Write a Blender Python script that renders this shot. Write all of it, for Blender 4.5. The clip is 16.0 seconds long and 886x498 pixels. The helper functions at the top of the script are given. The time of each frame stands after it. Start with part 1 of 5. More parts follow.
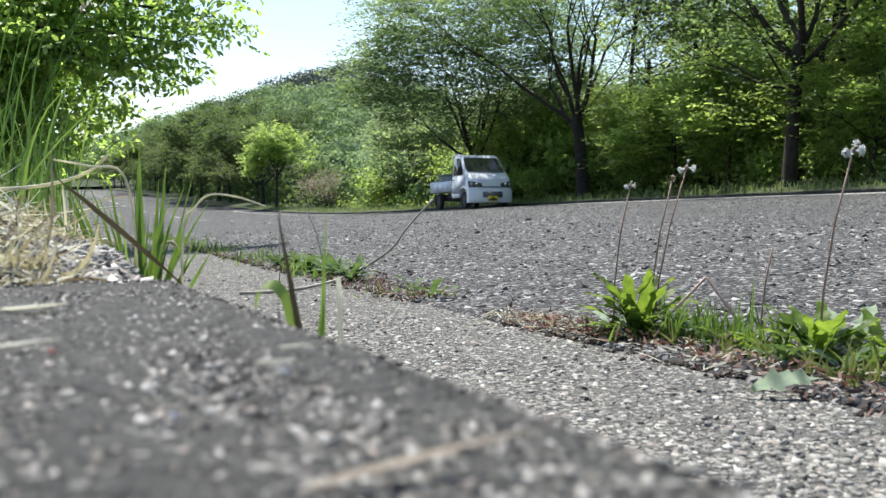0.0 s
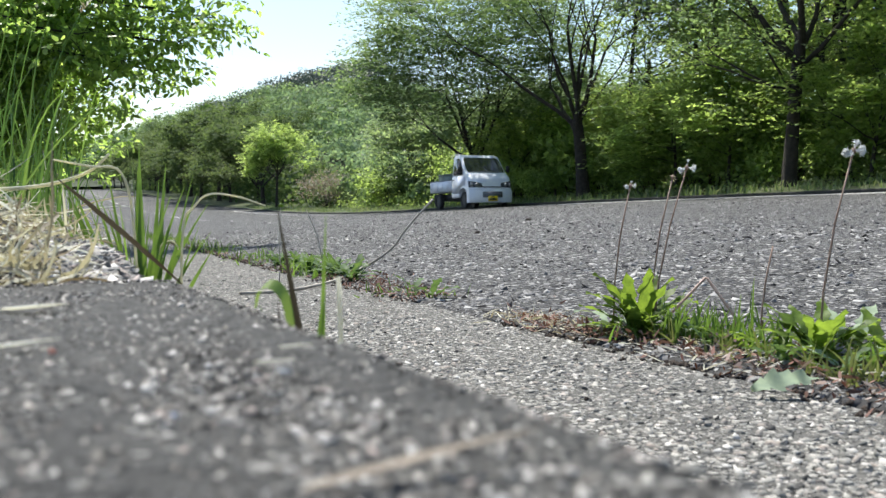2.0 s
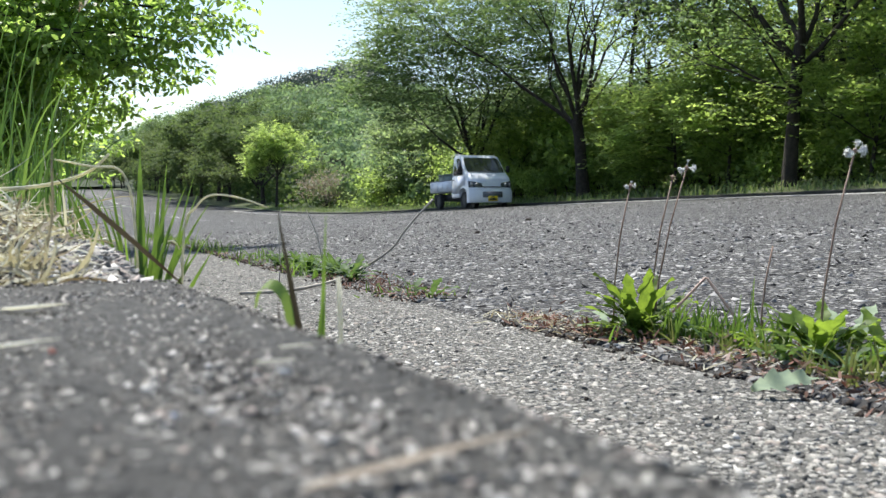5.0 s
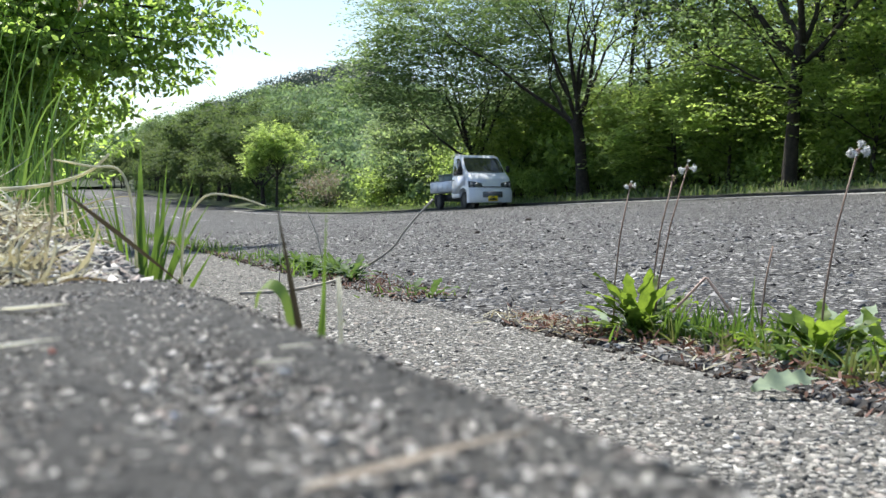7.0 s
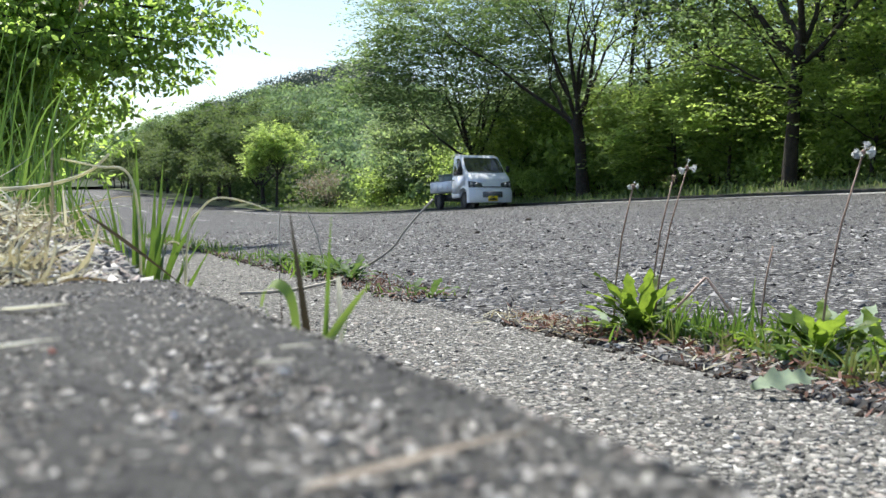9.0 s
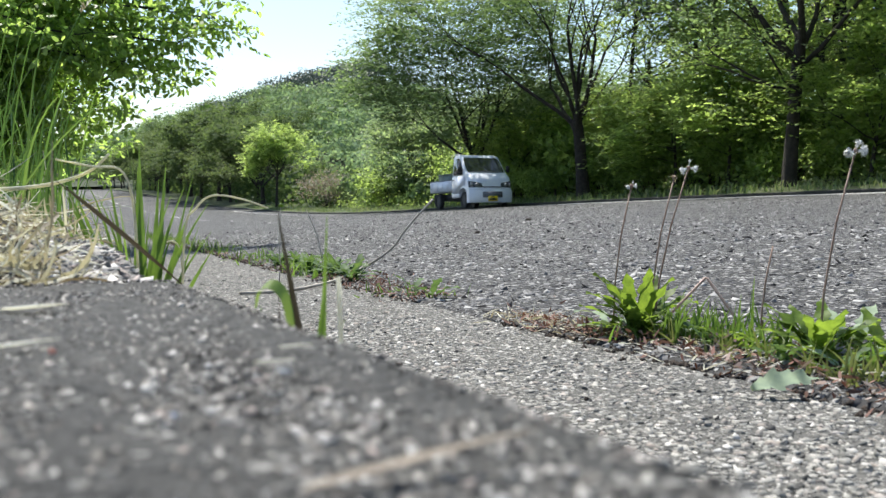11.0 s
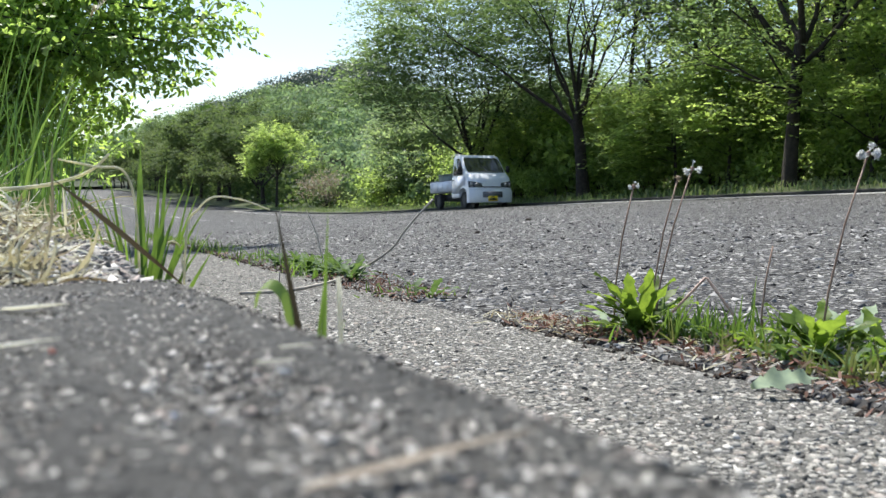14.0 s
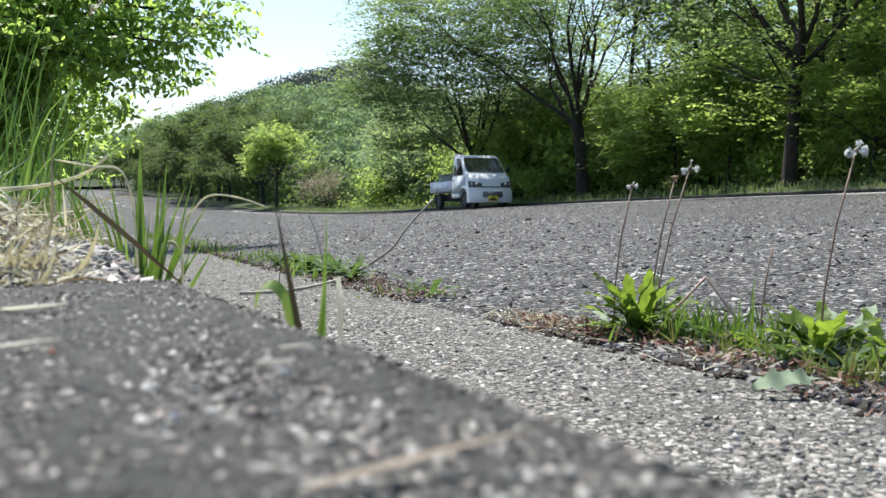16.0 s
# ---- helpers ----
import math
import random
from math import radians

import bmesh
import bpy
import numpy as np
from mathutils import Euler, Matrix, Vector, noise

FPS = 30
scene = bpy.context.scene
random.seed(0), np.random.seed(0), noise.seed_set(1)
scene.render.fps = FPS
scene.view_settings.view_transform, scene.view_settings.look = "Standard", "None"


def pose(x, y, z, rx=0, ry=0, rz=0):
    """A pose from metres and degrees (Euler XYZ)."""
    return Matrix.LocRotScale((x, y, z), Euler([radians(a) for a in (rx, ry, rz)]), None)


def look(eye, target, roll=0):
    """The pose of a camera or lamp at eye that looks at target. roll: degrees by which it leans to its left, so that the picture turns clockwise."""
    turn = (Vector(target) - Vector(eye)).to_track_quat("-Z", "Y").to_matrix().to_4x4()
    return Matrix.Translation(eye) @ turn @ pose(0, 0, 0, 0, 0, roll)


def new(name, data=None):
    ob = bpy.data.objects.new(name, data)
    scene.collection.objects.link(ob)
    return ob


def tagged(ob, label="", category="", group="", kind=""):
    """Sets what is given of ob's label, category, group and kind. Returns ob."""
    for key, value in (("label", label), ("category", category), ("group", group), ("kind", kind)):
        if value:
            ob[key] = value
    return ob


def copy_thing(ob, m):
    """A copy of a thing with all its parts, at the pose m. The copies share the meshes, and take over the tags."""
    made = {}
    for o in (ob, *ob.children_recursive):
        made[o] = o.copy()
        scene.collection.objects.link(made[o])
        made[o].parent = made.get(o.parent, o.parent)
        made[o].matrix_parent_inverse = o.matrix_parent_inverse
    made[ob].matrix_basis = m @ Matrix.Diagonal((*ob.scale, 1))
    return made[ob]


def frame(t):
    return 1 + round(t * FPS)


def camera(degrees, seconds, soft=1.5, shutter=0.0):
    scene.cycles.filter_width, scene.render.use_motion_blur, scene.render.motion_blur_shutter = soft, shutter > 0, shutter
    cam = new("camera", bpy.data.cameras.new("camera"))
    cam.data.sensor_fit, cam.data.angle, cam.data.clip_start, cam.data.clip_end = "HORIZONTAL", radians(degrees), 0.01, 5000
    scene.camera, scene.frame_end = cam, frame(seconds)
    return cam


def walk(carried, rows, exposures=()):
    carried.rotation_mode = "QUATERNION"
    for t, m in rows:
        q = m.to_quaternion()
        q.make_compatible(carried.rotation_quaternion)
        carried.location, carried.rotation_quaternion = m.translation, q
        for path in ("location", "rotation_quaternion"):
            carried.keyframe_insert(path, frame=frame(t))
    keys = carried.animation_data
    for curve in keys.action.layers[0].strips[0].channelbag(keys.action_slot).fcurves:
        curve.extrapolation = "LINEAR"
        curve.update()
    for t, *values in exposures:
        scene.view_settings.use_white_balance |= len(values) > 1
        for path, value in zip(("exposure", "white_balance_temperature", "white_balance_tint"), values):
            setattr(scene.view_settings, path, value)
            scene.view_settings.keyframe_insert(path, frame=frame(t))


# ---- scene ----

# The camera lies on a kerb stone and stands still. x: to the right, y: ahead, z: up.
EYE = (0.0, 0.0, 0.2)
PITCH = -3.27
cam = camera(50, 16.0, soft=1.35)
cam.data.dof.use_dof = True
cam.data.dof.focus_distance = 2.3
cam.data.dof.aperture_fstop = 15.0
walk(cam, [(0.0, pose(*EYE, 90 + PITCH, 0, 0)), (16.0, pose(*EYE, 90 + PITCH, 0, 0))], exposures=[(0.0, 0.8, 6620, 8), (16.0, 0.8, 6620, 8)])

# ---- light: high sun ahead of the camera, hazy bright sky ----
SUN_UP, SUN_AZ = 61.0, -24.0        # elevation; azimuth from +y towards +x
world = bpy.data.worlds.new("sky")
scene.world = world
world.use_nodes = True
wn, wl = world.node_tree.nodes, world.node_tree.links
sky = wn.new("ShaderNodeTexSky")
sky.sky_type = "NISHITA"
sky.sun_disc = False
sky.sun_elevation, sky.sun_rotation = radians(SUN_UP), radians(SUN_AZ)
sky.air_density, sky.dust_density, sky.ozone_density = 1.0, 1.0, 1.6
wl.new(sky.outputs[0], wn["Background"].inputs[0])
wn["Background"].inputs[1].default_value = 0.12
sun_data = bpy.data.lights.new("sun", "SUN")
sun_data.energy, sun_data.angle, sun_data.color = 4.9, radians(0.6), (1.0, 0.965, 0.91)
sun = new("sun", sun_data)
ca, cu = radians(SUN_AZ), radians(SUN_UP)
sun.matrix_world = look((math.sin(ca) * math.cos(cu) * 50, math.cos(ca) * math.cos(cu) * 50, math.sin(cu) * 50), (0, 0, 0))


# ---- materials ----
def nodes_of(name):
    m = bpy.data.materials.new(name)
    m.use_nodes = True
    n, l = m.node_tree.nodes, m.node_tree.links
    return m, n, l, n["Principled BSDF"]


def ramp(n, l, source, stops):
    r = n.new("ShaderNodeValToRGB")
    while len(r.color_ramp.elements) < len(stops):
        r.color_ramp.elements.new(0.5)
    for e, (p, c) in zip(r.color_ramp.elements, stops):
        e.position, e.color = p, (*c, 1)
    l.new(source, r.inputs[0])
    return r.outputs[0]


def mixed(n, l, kind, fac, a, b):
    x = n.new("ShaderNodeMix")
    x.data_type, x.blend_type = "RGBA", kind
    if isinstance(fac, float):
        x.inputs[0].default_value = fac
    else:
        l.new(fac, x.inputs[0])
    for sock, v in ((x.inputs[6], a), (x.inputs[7], b)):
        if isinstance(v, tuple):
            sock.default_value = (*v, 1)
        else:
            l.new(v, sock)
    return x.outputs[2]


def coords(n, l):
    return n.new("ShaderNodeTexCoord").outputs["Object"]


def noise_at(n, l, co, scale, detail=4.0, rough=0.55):
    t = n.new("ShaderNodeTexNoise")
    t.inputs["Scale"].default_value, t.inputs["Detail"].default_value, t.inputs["Roughness"].default_value = scale, detail, rough
    l.new(co, t.inputs["Vector"])
    return t.outputs["Fac"]


def bump(n, l, p, height, strength, dist):
    b = n.new("ShaderNodeBump")
    b.inputs["Strength"].default_value, b.inputs["Distance"].default_value = strength, dist
    l.new(height, b.inputs["Height"])
    l.new(b.outputs[0], p.inputs["Normal"])


def plain(name, a, b, scale=8.0, rough=0.7, metal=0.0, relief=0.0, dist=0.002, spec=0.5):
    """Two tones in a coarse and a fine noise, with relief."""
    m, n, l, p = nodes_of(name)
    co = coords(n, l)
    big, fine = noise_at(n, l, co, scale), noise_at(n, l, co, scale * 9)
    c = ramp(n, l, big, [(0.3, a), (0.7, b)])
    c = mixed(n, l, "OVERLAY", 0.45, c, ramp(n, l, fine, [(0.3, (0.3, 0.3, 0.3)), (0.7, (0.7, 0.7, 0.7))]))
    l.new(c, p.inputs["Base Color"])
    p.inputs["Roughness"].default_value, p.inputs["Metallic"].default_value = rough, metal
    p.inputs["Specular IOR Level"].default_value = spec
    if relief:
        bump(n, l, p, fine, relief, dist)
    return m


def aggregate(name, cell, stones, binder, cover=0.5, relief=0.9, dist=0.003, stain=(0.55, 1.0), blotch=1.7):
    """Stones of about 1/cell metres set in a binder, as in worn concrete and asphalt."""
    m, n, l, p = nodes_of(name)
    co = coords(n, l)
    warp = n.new("ShaderNodeTexNoise")
    warp.inputs["Scale"].default_value = cell * 0.6
    l.new(co, warp.inputs["Vector"])
    jig = n.new("ShaderNodeVectorMath")
    jig.operation = "MULTIPLY_ADD"
    jig.inputs[1].default_value = (0.6 / cell,) * 3
    l.new(warp.outputs["Color"], jig.inputs[0])
    l.new(co, jig.inputs[2])
    colour, heights = None, []
    for k, grow in ((0, 1.0), (1, 2.3)):
        v = n.new("ShaderNodeTexVoronoi")
        v.inputs["Scale"].default_value = cell * grow
        l.new(jig.outputs[0], v.inputs["Vector"])
        tone = n.new("ShaderNodeSeparateColor")
        l.new(v.outputs["Color"], tone.inputs[0])
        stone = ramp(n, l, tone.outputs[0], [(i / (len(stones) - 1), s) for i, s in enumerate(stones)])
        here = ramp(n, l, v.outputs["Distance"], [(cover - 0.12, (1, 1, 1)), (cover + 0.1, (0, 0, 0))])
        skip = ramp(n, l, tone.outputs[1], [(0.25, (0, 0, 0)), (0.3, (1, 1, 1))])
        here = mixed(n, l, "MULTIPLY", 1.0, here, skip)
        heights.append(here)
        if k == 0:
            first, first_here = stone, here
        else:
            grit = noise_at(n, l, co, cell * 5)
            base = mixed(n, l, "OVERLAY", 0.6, binder, ramp(n, l, grit, [(0.3, (0.2, 0.2, 0.2)), (0.7, (0.8, 0.8, 0.8))]))
            colour = mixed(n, l, "MIX", here, base, stone)
    colour = mixed(n, l, "MIX", first_here, colour, first)
    patch = ramp(n, l, noise_at(n, l, co, blotch, 6.0, 0.65), [(0.32, (stain[0],) * 3), (0.68, (stain[1], stain[1] * 0.99, stain[1] * 0.96))])
    colour = mixed(n, l, "MULTIPLY", 1.0, colour, patch)
    l.new(colour, p.inputs["Base Color"])
    p.inputs["Roughness"].default_value = 0.82
    p.inputs["Specular IOR Level"].default_value = 0.35
    bump(n, l, p, mixed(n, l, "ADD", 0.5, heights[0], heights[1]), relief, dist)
    return m


def leafy(name, tones, through_light=0.35, rough=0.5, gloss=0.35, patch=0.9, uneven=0.25, blue=1.36):
    """Leaves: tones differ leaf by leaf, some light comes through."""
    m, n, l, p = nodes_of(name)
    g = n.new("ShaderNodeNewGeometry")
    c = ramp(n, l, g.outputs["Random Per Island"], [(i / (len(tones) - 1), (t[0] * 0.9, t[1], t[2] * blue)) for i, t in enumerate(tones)])
    big = noise_at(n, l, coords(n, l), patch, 3.0)
    c = mixed(n, l, "MULTIPLY", 1.0, c, ramp(n, l, big, [(0.32, (1 - uneven * 1.1, 1 - uneven, 1 - uneven)), (0.68, (1 + uneven * 0.6, 1 + uneven * 0.5, 1.0))]))
    l.new(c, p.inputs["Base Color"])
    p.inputs["Roughness"].default_value, p.inputs["Specular IOR Level"].default_value = rough, gloss
    t = n.new("ShaderNodeBsdfTranslucent")
    warm = mixed(n, l, "MULTIPLY", 1.0, c, (1.85, 1.7, 1.25))
    l.new(warm, t.inputs["Color"])
    s = n.new("ShaderNodeMixShader")
    s.inputs[0].default_value = through_light
    l.new(p.outputs[0], s.inputs[1])
    l.new(t.outputs[0], s.inputs[2])
    l.new(s.outputs[0], n["Material Output"].inputs[0])
    return m


KERB = aggregate("worn_kerb_concrete", 150, [(0.014, 0.014, 0.014), (0.037, 0.037, 0.036), (0.061, 0.061, 0.060), (0.087, 0.087, 0.083), (0.289, 0.289, 0.282)], (0.031, 0.031, 0.030), 0.36, 1.0, 0.004, (0.45, 1.0), 7.0)
GUTTER = aggregate("worn_gutter_concrete", 100, [(0.03, 0.03, 0.03), (0.16, 0.16, 0.148), (0.27, 0.264, 0.244), (0.36, 0.35, 0.32), (0.54, 0.53, 0.5)], (0.085, 0.083, 0.077), 0.46, 1.0, 0.007, (0.75, 1.05))
ASPHALT = aggregate("old_asphalt", 48, [(0.026, 0.026, 0.027), (0.091, 0.091, 0.093), (0.167, 0.167, 0.167), (0.244, 0.244, 0.242), (0.386, 0.386, 0.373)], (0.019, 0.019, 0.020), 0.48, 1.0, 0.014, (0.8, 1.05))


def pebbly(name, tones, rough=0.8, gloss=0.3):
    """Loose and bedded stones: a tone for each stone."""
    m, n, l, p = nodes_of(name)
    g = n.new("ShaderNodeNewGeometry")
    c = ramp(n, l, g.outputs["Random Per Island"], [(i / (len(tones) - 1), t) for i, t in enumerate(tones)])
    c = mixed(n, l, "OVERLAY", 0.5, c, ramp(n, l, noise_at(n, l, coords(n, l), 300), [(0.3, (0.3, 0.3, 0.3)), (0.7, (0.7, 0.7, 0.7))]))
    l.new(c, p.inputs["Base Color"])
    p.inputs["Roughness"].default_value, p.inputs["Specular IOR Level"].default_value = rough, gloss
    return m


STONES_PALE = pebbly("pale_bedded_pebble", [(0.035, 0.035, 0.034), (0.15, 0.15, 0.138), (0.25, 0.246, 0.226), (0.33, 0.32, 0.29), (0.19, 0.187, 0.174), (0.27, 0.235, 0.205), (0.5, 0.49, 0.46)])
STONES_DARK = pebbly("grey_road_stone", [(0.011, 0.011, 0.012), (0.045, 0.045, 0.048), (0.165, 0.165, 0.167), (0.095, 0.095, 0.1), (0.25, 0.25, 0.248), (0.38, 0.377, 0.365)], 0.95, 0.1)
STONES_KERB = pebbly("kerb_pebble", [(0.024, 0.022, 0.021), (0.05, 0.047, 0.044), (0.09, 0.086, 0.08), (0.18, 0.172, 0.158), (0.06, 0.053, 0.048), (0.46, 0.44, 0.41)])
STONES_WHITE = pebbly("pale_rubble_stone", [(0.08, 0.078, 0.074), (0.17, 0.165, 0.155), (0.27, 0.262, 0.248), (0.55, 0.54, 0.52), (0.25, 0.205, 0.185), (0.13, 0.128, 0.122), (0.35, 0.34, 0.32)])
# Sunlight on the far gutter is put into these raised concrete tones.
PALE_STRIP = aggregate("sunlit_pale_concrete", 30, [(0.3, 0.3, 0.29), (0.42, 0.42, 0.41), (0.55, 0.55, 0.53)], (0.3, 0.3, 0.29), 0.5, 0.5, 0.004, (0.85, 1.0))
# Near-black tones stand in for the shadow on the far kerb.
FAR_KERB = plain("shadow_dark_kerb", (0.012, 0.013, 0.01), (0.035, 0.035, 0.03), 3.0, 0.9, relief=0.4, dist=0.01)
EARTH = plain("verge_soil_and_grass", (0.035, 0.06, 0.018), (0.075, 0.085, 0.03), 0.7, 0.95, relief=0.6, dist=0.03)
# Soil tones are darkened further for the shadow under the seam weeds.
SOIL = plain("shadowed_dark_soil", (0.014, 0.01, 0.008), (0.045, 0.032, 0.023), 60, 0.95, relief=0.8, dist=0.004)
LINE = plain("worn_white_line", (0.28, 0.28, 0.275), (0.5, 0.5, 0.49), 9, 0.75, relief=0.3)
BARK = plain("dark_bark", (0.018, 0.014, 0.012), (0.05, 0.04, 0.034), 9, 0.95, relief=0.8, dist=0.02)
TWIG = plain("grey_brown_twig", (0.06, 0.048, 0.04), (0.13, 0.11, 0.095), 7, 0.9)
HILL = plain("hill_forest_floor", (0.02, 0.03, 0.014), (0.04, 0.055, 0.022), 0.05, 0.95)
LEAF_ZELKOVA = leafy("zelkova_leaf", [(0.065, 0.105, 0.036), (0.11, 0.162, 0.055), (0.15, 0.215, 0.075), (0.205, 0.28, 0.095)], 0.54)
LEAF_DARK = leafy("dark_wood_leaf", [(0.11, 0.15, 0.065), (0.155, 0.205, 0.085), (0.21, 0.27, 0.105), (0.27, 0.335, 0.13)], 0.6)
LEAF_BRIGHT = leafy("bright_spring_leaf", [(0.168, 0.225, 0.058), (0.242, 0.32, 0.08), (0.325, 0.405, 0.108)], 0.64)
# Distance haze is mixed into the hill's leaf tones, paler and bluer.
LEAF_HILL_HAZY = leafy("hazy_hill_leaf", [(0.175, 0.24, 0.12), (0.21, 0.29, 0.14), (0.255, 0.345, 0.165)], 0.42, 0.7, 0.15, 0.12, 0.45, blue=1.3)
LEAF_ROW = leafy("olive_young_leaf", [(0.076, 0.108, 0.04), (0.103, 0.14, 0.052), (0.135, 0.168, 0.066)], 0.42, 0.65, 0.15, blue=1.15)
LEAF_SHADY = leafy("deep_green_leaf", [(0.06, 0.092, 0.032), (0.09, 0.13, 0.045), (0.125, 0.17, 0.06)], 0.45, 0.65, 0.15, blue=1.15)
LEAF_PINE = leafy("pine_needle", [(0.045, 0.062, 0.05), (0.065, 0.088, 0.065), (0.09, 0.11, 0.085)], 0.3)
LEAF_BUSH = leafy("roadside_leaf", [(0.13, 0.2, 0.05), (0.2, 0.29, 0.065), (0.28, 0.38, 0.085), (0.36, 0.46, 0.11)], 0.72, 0.4, 0.5)
LEAF_BROWN = leafy("dry_shrub_leaf", [(0.21, 0.15, 0.1), (0.26, 0.19, 0.14), (0.16, 0.16, 0.08), (0.28, 0.22, 0.17)], 0.35)
BLADE = leafy("grass_blade_green", [(0.07, 0.125, 0.03), (0.115, 0.19, 0.042), (0.175, 0.255, 0.06)], 0.42, 0.45, 0.3, 22, 0.35, blue=1.05)
TALL_BLADE = leafy("tall_grass_blade", [(0.055, 0.11, 0.03), (0.09, 0.16, 0.04), (0.14, 0.215, 0.055)], 0.42, 0.55, 0.2, 9, 0.35, blue=1.15)
STRAW = leafy("dry_straw", [(0.3, 0.25, 0.16), (0.46, 0.41, 0.29), (0.62, 0.57, 0.44), (0.14, 0.1, 0.06), (0.5, 0.44, 0.31), (0.24, 0.17, 0.11)], 0.2, 0.6, 0.3, blue=1.17)
LITTER = leafy("dead_brown_leaf", [(0.09, 0.042, 0.03), (0.19, 0.08, 0.055), (0.42, 0.33, 0.26), (0.045, 0.026, 0.02), (0.27, 0.14, 0.095), (0.06, 0.03, 0.022)], 0.1, 0.7, 0.2, blue=1.22)
WEED = leafy("dandelion_leaf", [(0.08, 0.128, 0.022), (0.12, 0.178, 0.032), (0.185, 0.25, 0.048)], 0.56, 0.5, 0.3, 55, 0.45, blue=1.05)
WEED_COOL = leafy("cool_green_weed_leaf", [(0.06, 0.1, 0.028), (0.085, 0.138, 0.038), (0.12, 0.178, 0.052)], 0.35, 0.6, 0.2, 55, 0.4)
WEED_PALE = leafy("pale_dusty_leaf", [(0.24, 0.28, 0.17), (0.3, 0.34, 0.21)], 0.2, 0.75, 0.15, 50, 0.25, blue=1.22)
FAR_GRASS = leafy("far_verge_grass", [(0.09, 0.13, 0.045), (0.13, 0.18, 0.055), (0.18, 0.23, 0.08), (0.22, 0.22, 0.11)], 0.4, 0.6, 0.3)
PALE_STRAW = leafy("pale_straw", [(0.48, 0.45, 0.36), (0.6, 0.56, 0.46)], 0.45, 0.6, 0.3, 30, 0.3, blue=1.22)
STALK = plain("brown_stalk", (0.2, 0.115, 0.08), (0.32, 0.22, 0.16), 40, 0.6)
FLUFF = plain("white_pappus", (0.75, 0.75, 0.72), (0.85, 0.85, 0.83), 200, 0.8)
PURPLE = leafy("purple_green_blade", [(0.05, 0.045, 0.03), (0.08, 0.055, 0.04)], 0.2, 0.45, 0.4, blue=1.05)


# ---- building helpers ----
def smooth(me):
    me.polygons.foreach_set("use_smooth", [True] * len(me.polygons))


class Shape:
    """Collects the faces of one mesh."""

    def __init__(self):
        self.v, self.f = [], []

    def tube(self, pts, radii, n=6, cap=True):
        pts = [Vector(p) for p in pts]
        start = len(self.v)
        side = None
        for i, p in enumerate(pts):
            d = (pts[min(i + 1, len(pts) - 1)] - pts[max(i - 1, 0)]).normalized()
            if side is None:
                side = d.orthogonal().normalized()
            side = (side - d * side.dot(d)).normalized()
            up = d.cross(side)
            for k in range(n):
                a = 2 * math.pi * k / n
                self.v.append(p + (side * math.cos(a) + up * math.sin(a)) * radii[i])
        for i in range(len(pts) - 1):
            for k in range(n):
                a, b = start + i * n + k, start + i * n + (k + 1) % n
                self.f.append((a, b, b + n, a + n))
        if cap:
            self.f.append(tuple(start + k for k in reversed(range(n))))
            self.f.append(tuple(start + (len(pts) - 1) * n + k for k in range(n)))
        return self

    def blade(self, base, az, lean, curl, length, width, segs=6, fold=0.25, twist=0.0, late=2.0):
        """A grass blade or strap leaf: lean at its foot and curl on top of it, in degrees; az: where it leans."""
        p = Vector(base)
        az = radians(az)
        start = len(self.v)
        for i in range(segs + 1):
            t = i / segs
            a = radians(lean + curl * t ** late)
            along = Vector((math.cos(az) * math.sin(a), math.sin(az) * math.sin(a), math.cos(a)))
            across = Vector((-math.sin(az), math.cos(az), 0))
            across.rotate(Matrix.Rotation(radians(twist) * (0.4 + t), 3, along))
            face = across.cross(along)
            w = width * 0.5 * (0.75 + 0.5 * min(1, t * 4) - 0.25) * max(0.04, (1 - t ** 2.2))
            self.v += [p - across * w, p + face * (w * fold), p + across * w]
            p = p + along * (length / segs)
        for i in range(segs):
            a = start + 3 * i
            self.f += [(a, a + 1, a + 4, a + 3), (a + 1, a + 2, a + 5, a + 4)]
        return self

    def ribbon(self, pts, widths, across):
        """A strap along the points; across: the way its width lies."""
        start, a = len(self.v), Vector(across).normalized()
        for p, w in zip(pts, widths):
            self.v += [Vector(p) - a * w / 2, Vector(p) + a * w / 2]
        for i in range(len(pts) - 1):
            k = start + 2 * i
            self.f.append((k, k + 1, k + 3, k + 2))
        return self

    def box(self, lo, hi):
        s = len(self.v)
        for z in (lo[2], hi[2]):
            self.v += [Vector((lo[0], lo[1], z)), Vector((hi[0], lo[1], z)), Vector((hi[0], hi[1], z)), Vector((lo[0], hi[1], z))]
        self.f += [(s + 3, s + 2, s + 1, s), (s + 4, s + 5, s + 6, s + 7)]
        for k in range(4):
            j = (k + 1) % 4
            self.f.append((s + k, s + j, s + j + 4, s + k + 4))
        return self

    def mesh(self, name, soft=True):
        me = bpy.data.meshes.new(name)
        me.from_pydata([tuple(v) for v in self.v], [], self.f)
        if soft:
            smooth(me)
        return me


def bent(pts, n=5):
    """A smooth line through the points."""
    p = [Vector(q) for q in pts]
    p = [p[0] * 2 - p[1]] + p + [p[-1] * 2 - p[-2]]
    out = []
    for i in range(1, len(p) - 2):
        for k in range(n):
            t = k / n
            a, b, c, d = p[i - 1], p[i], p[i + 1], p[i + 2]
            out.append(0.5 * (2 * b + (c - a) * t + (2 * a - 5 * b + 4 * c - d) * t * t + (3 * b - a - 3 * c + d) * t ** 3))
    return out + [p[-2]]


def stem(pts, r0, r1, sides=6, n=5):
    line = bent(pts, n)
    return Shape().tube(line, [r0 + (r1 - r0) * i / (len(line) - 1) for i in range(len(line))], sides)


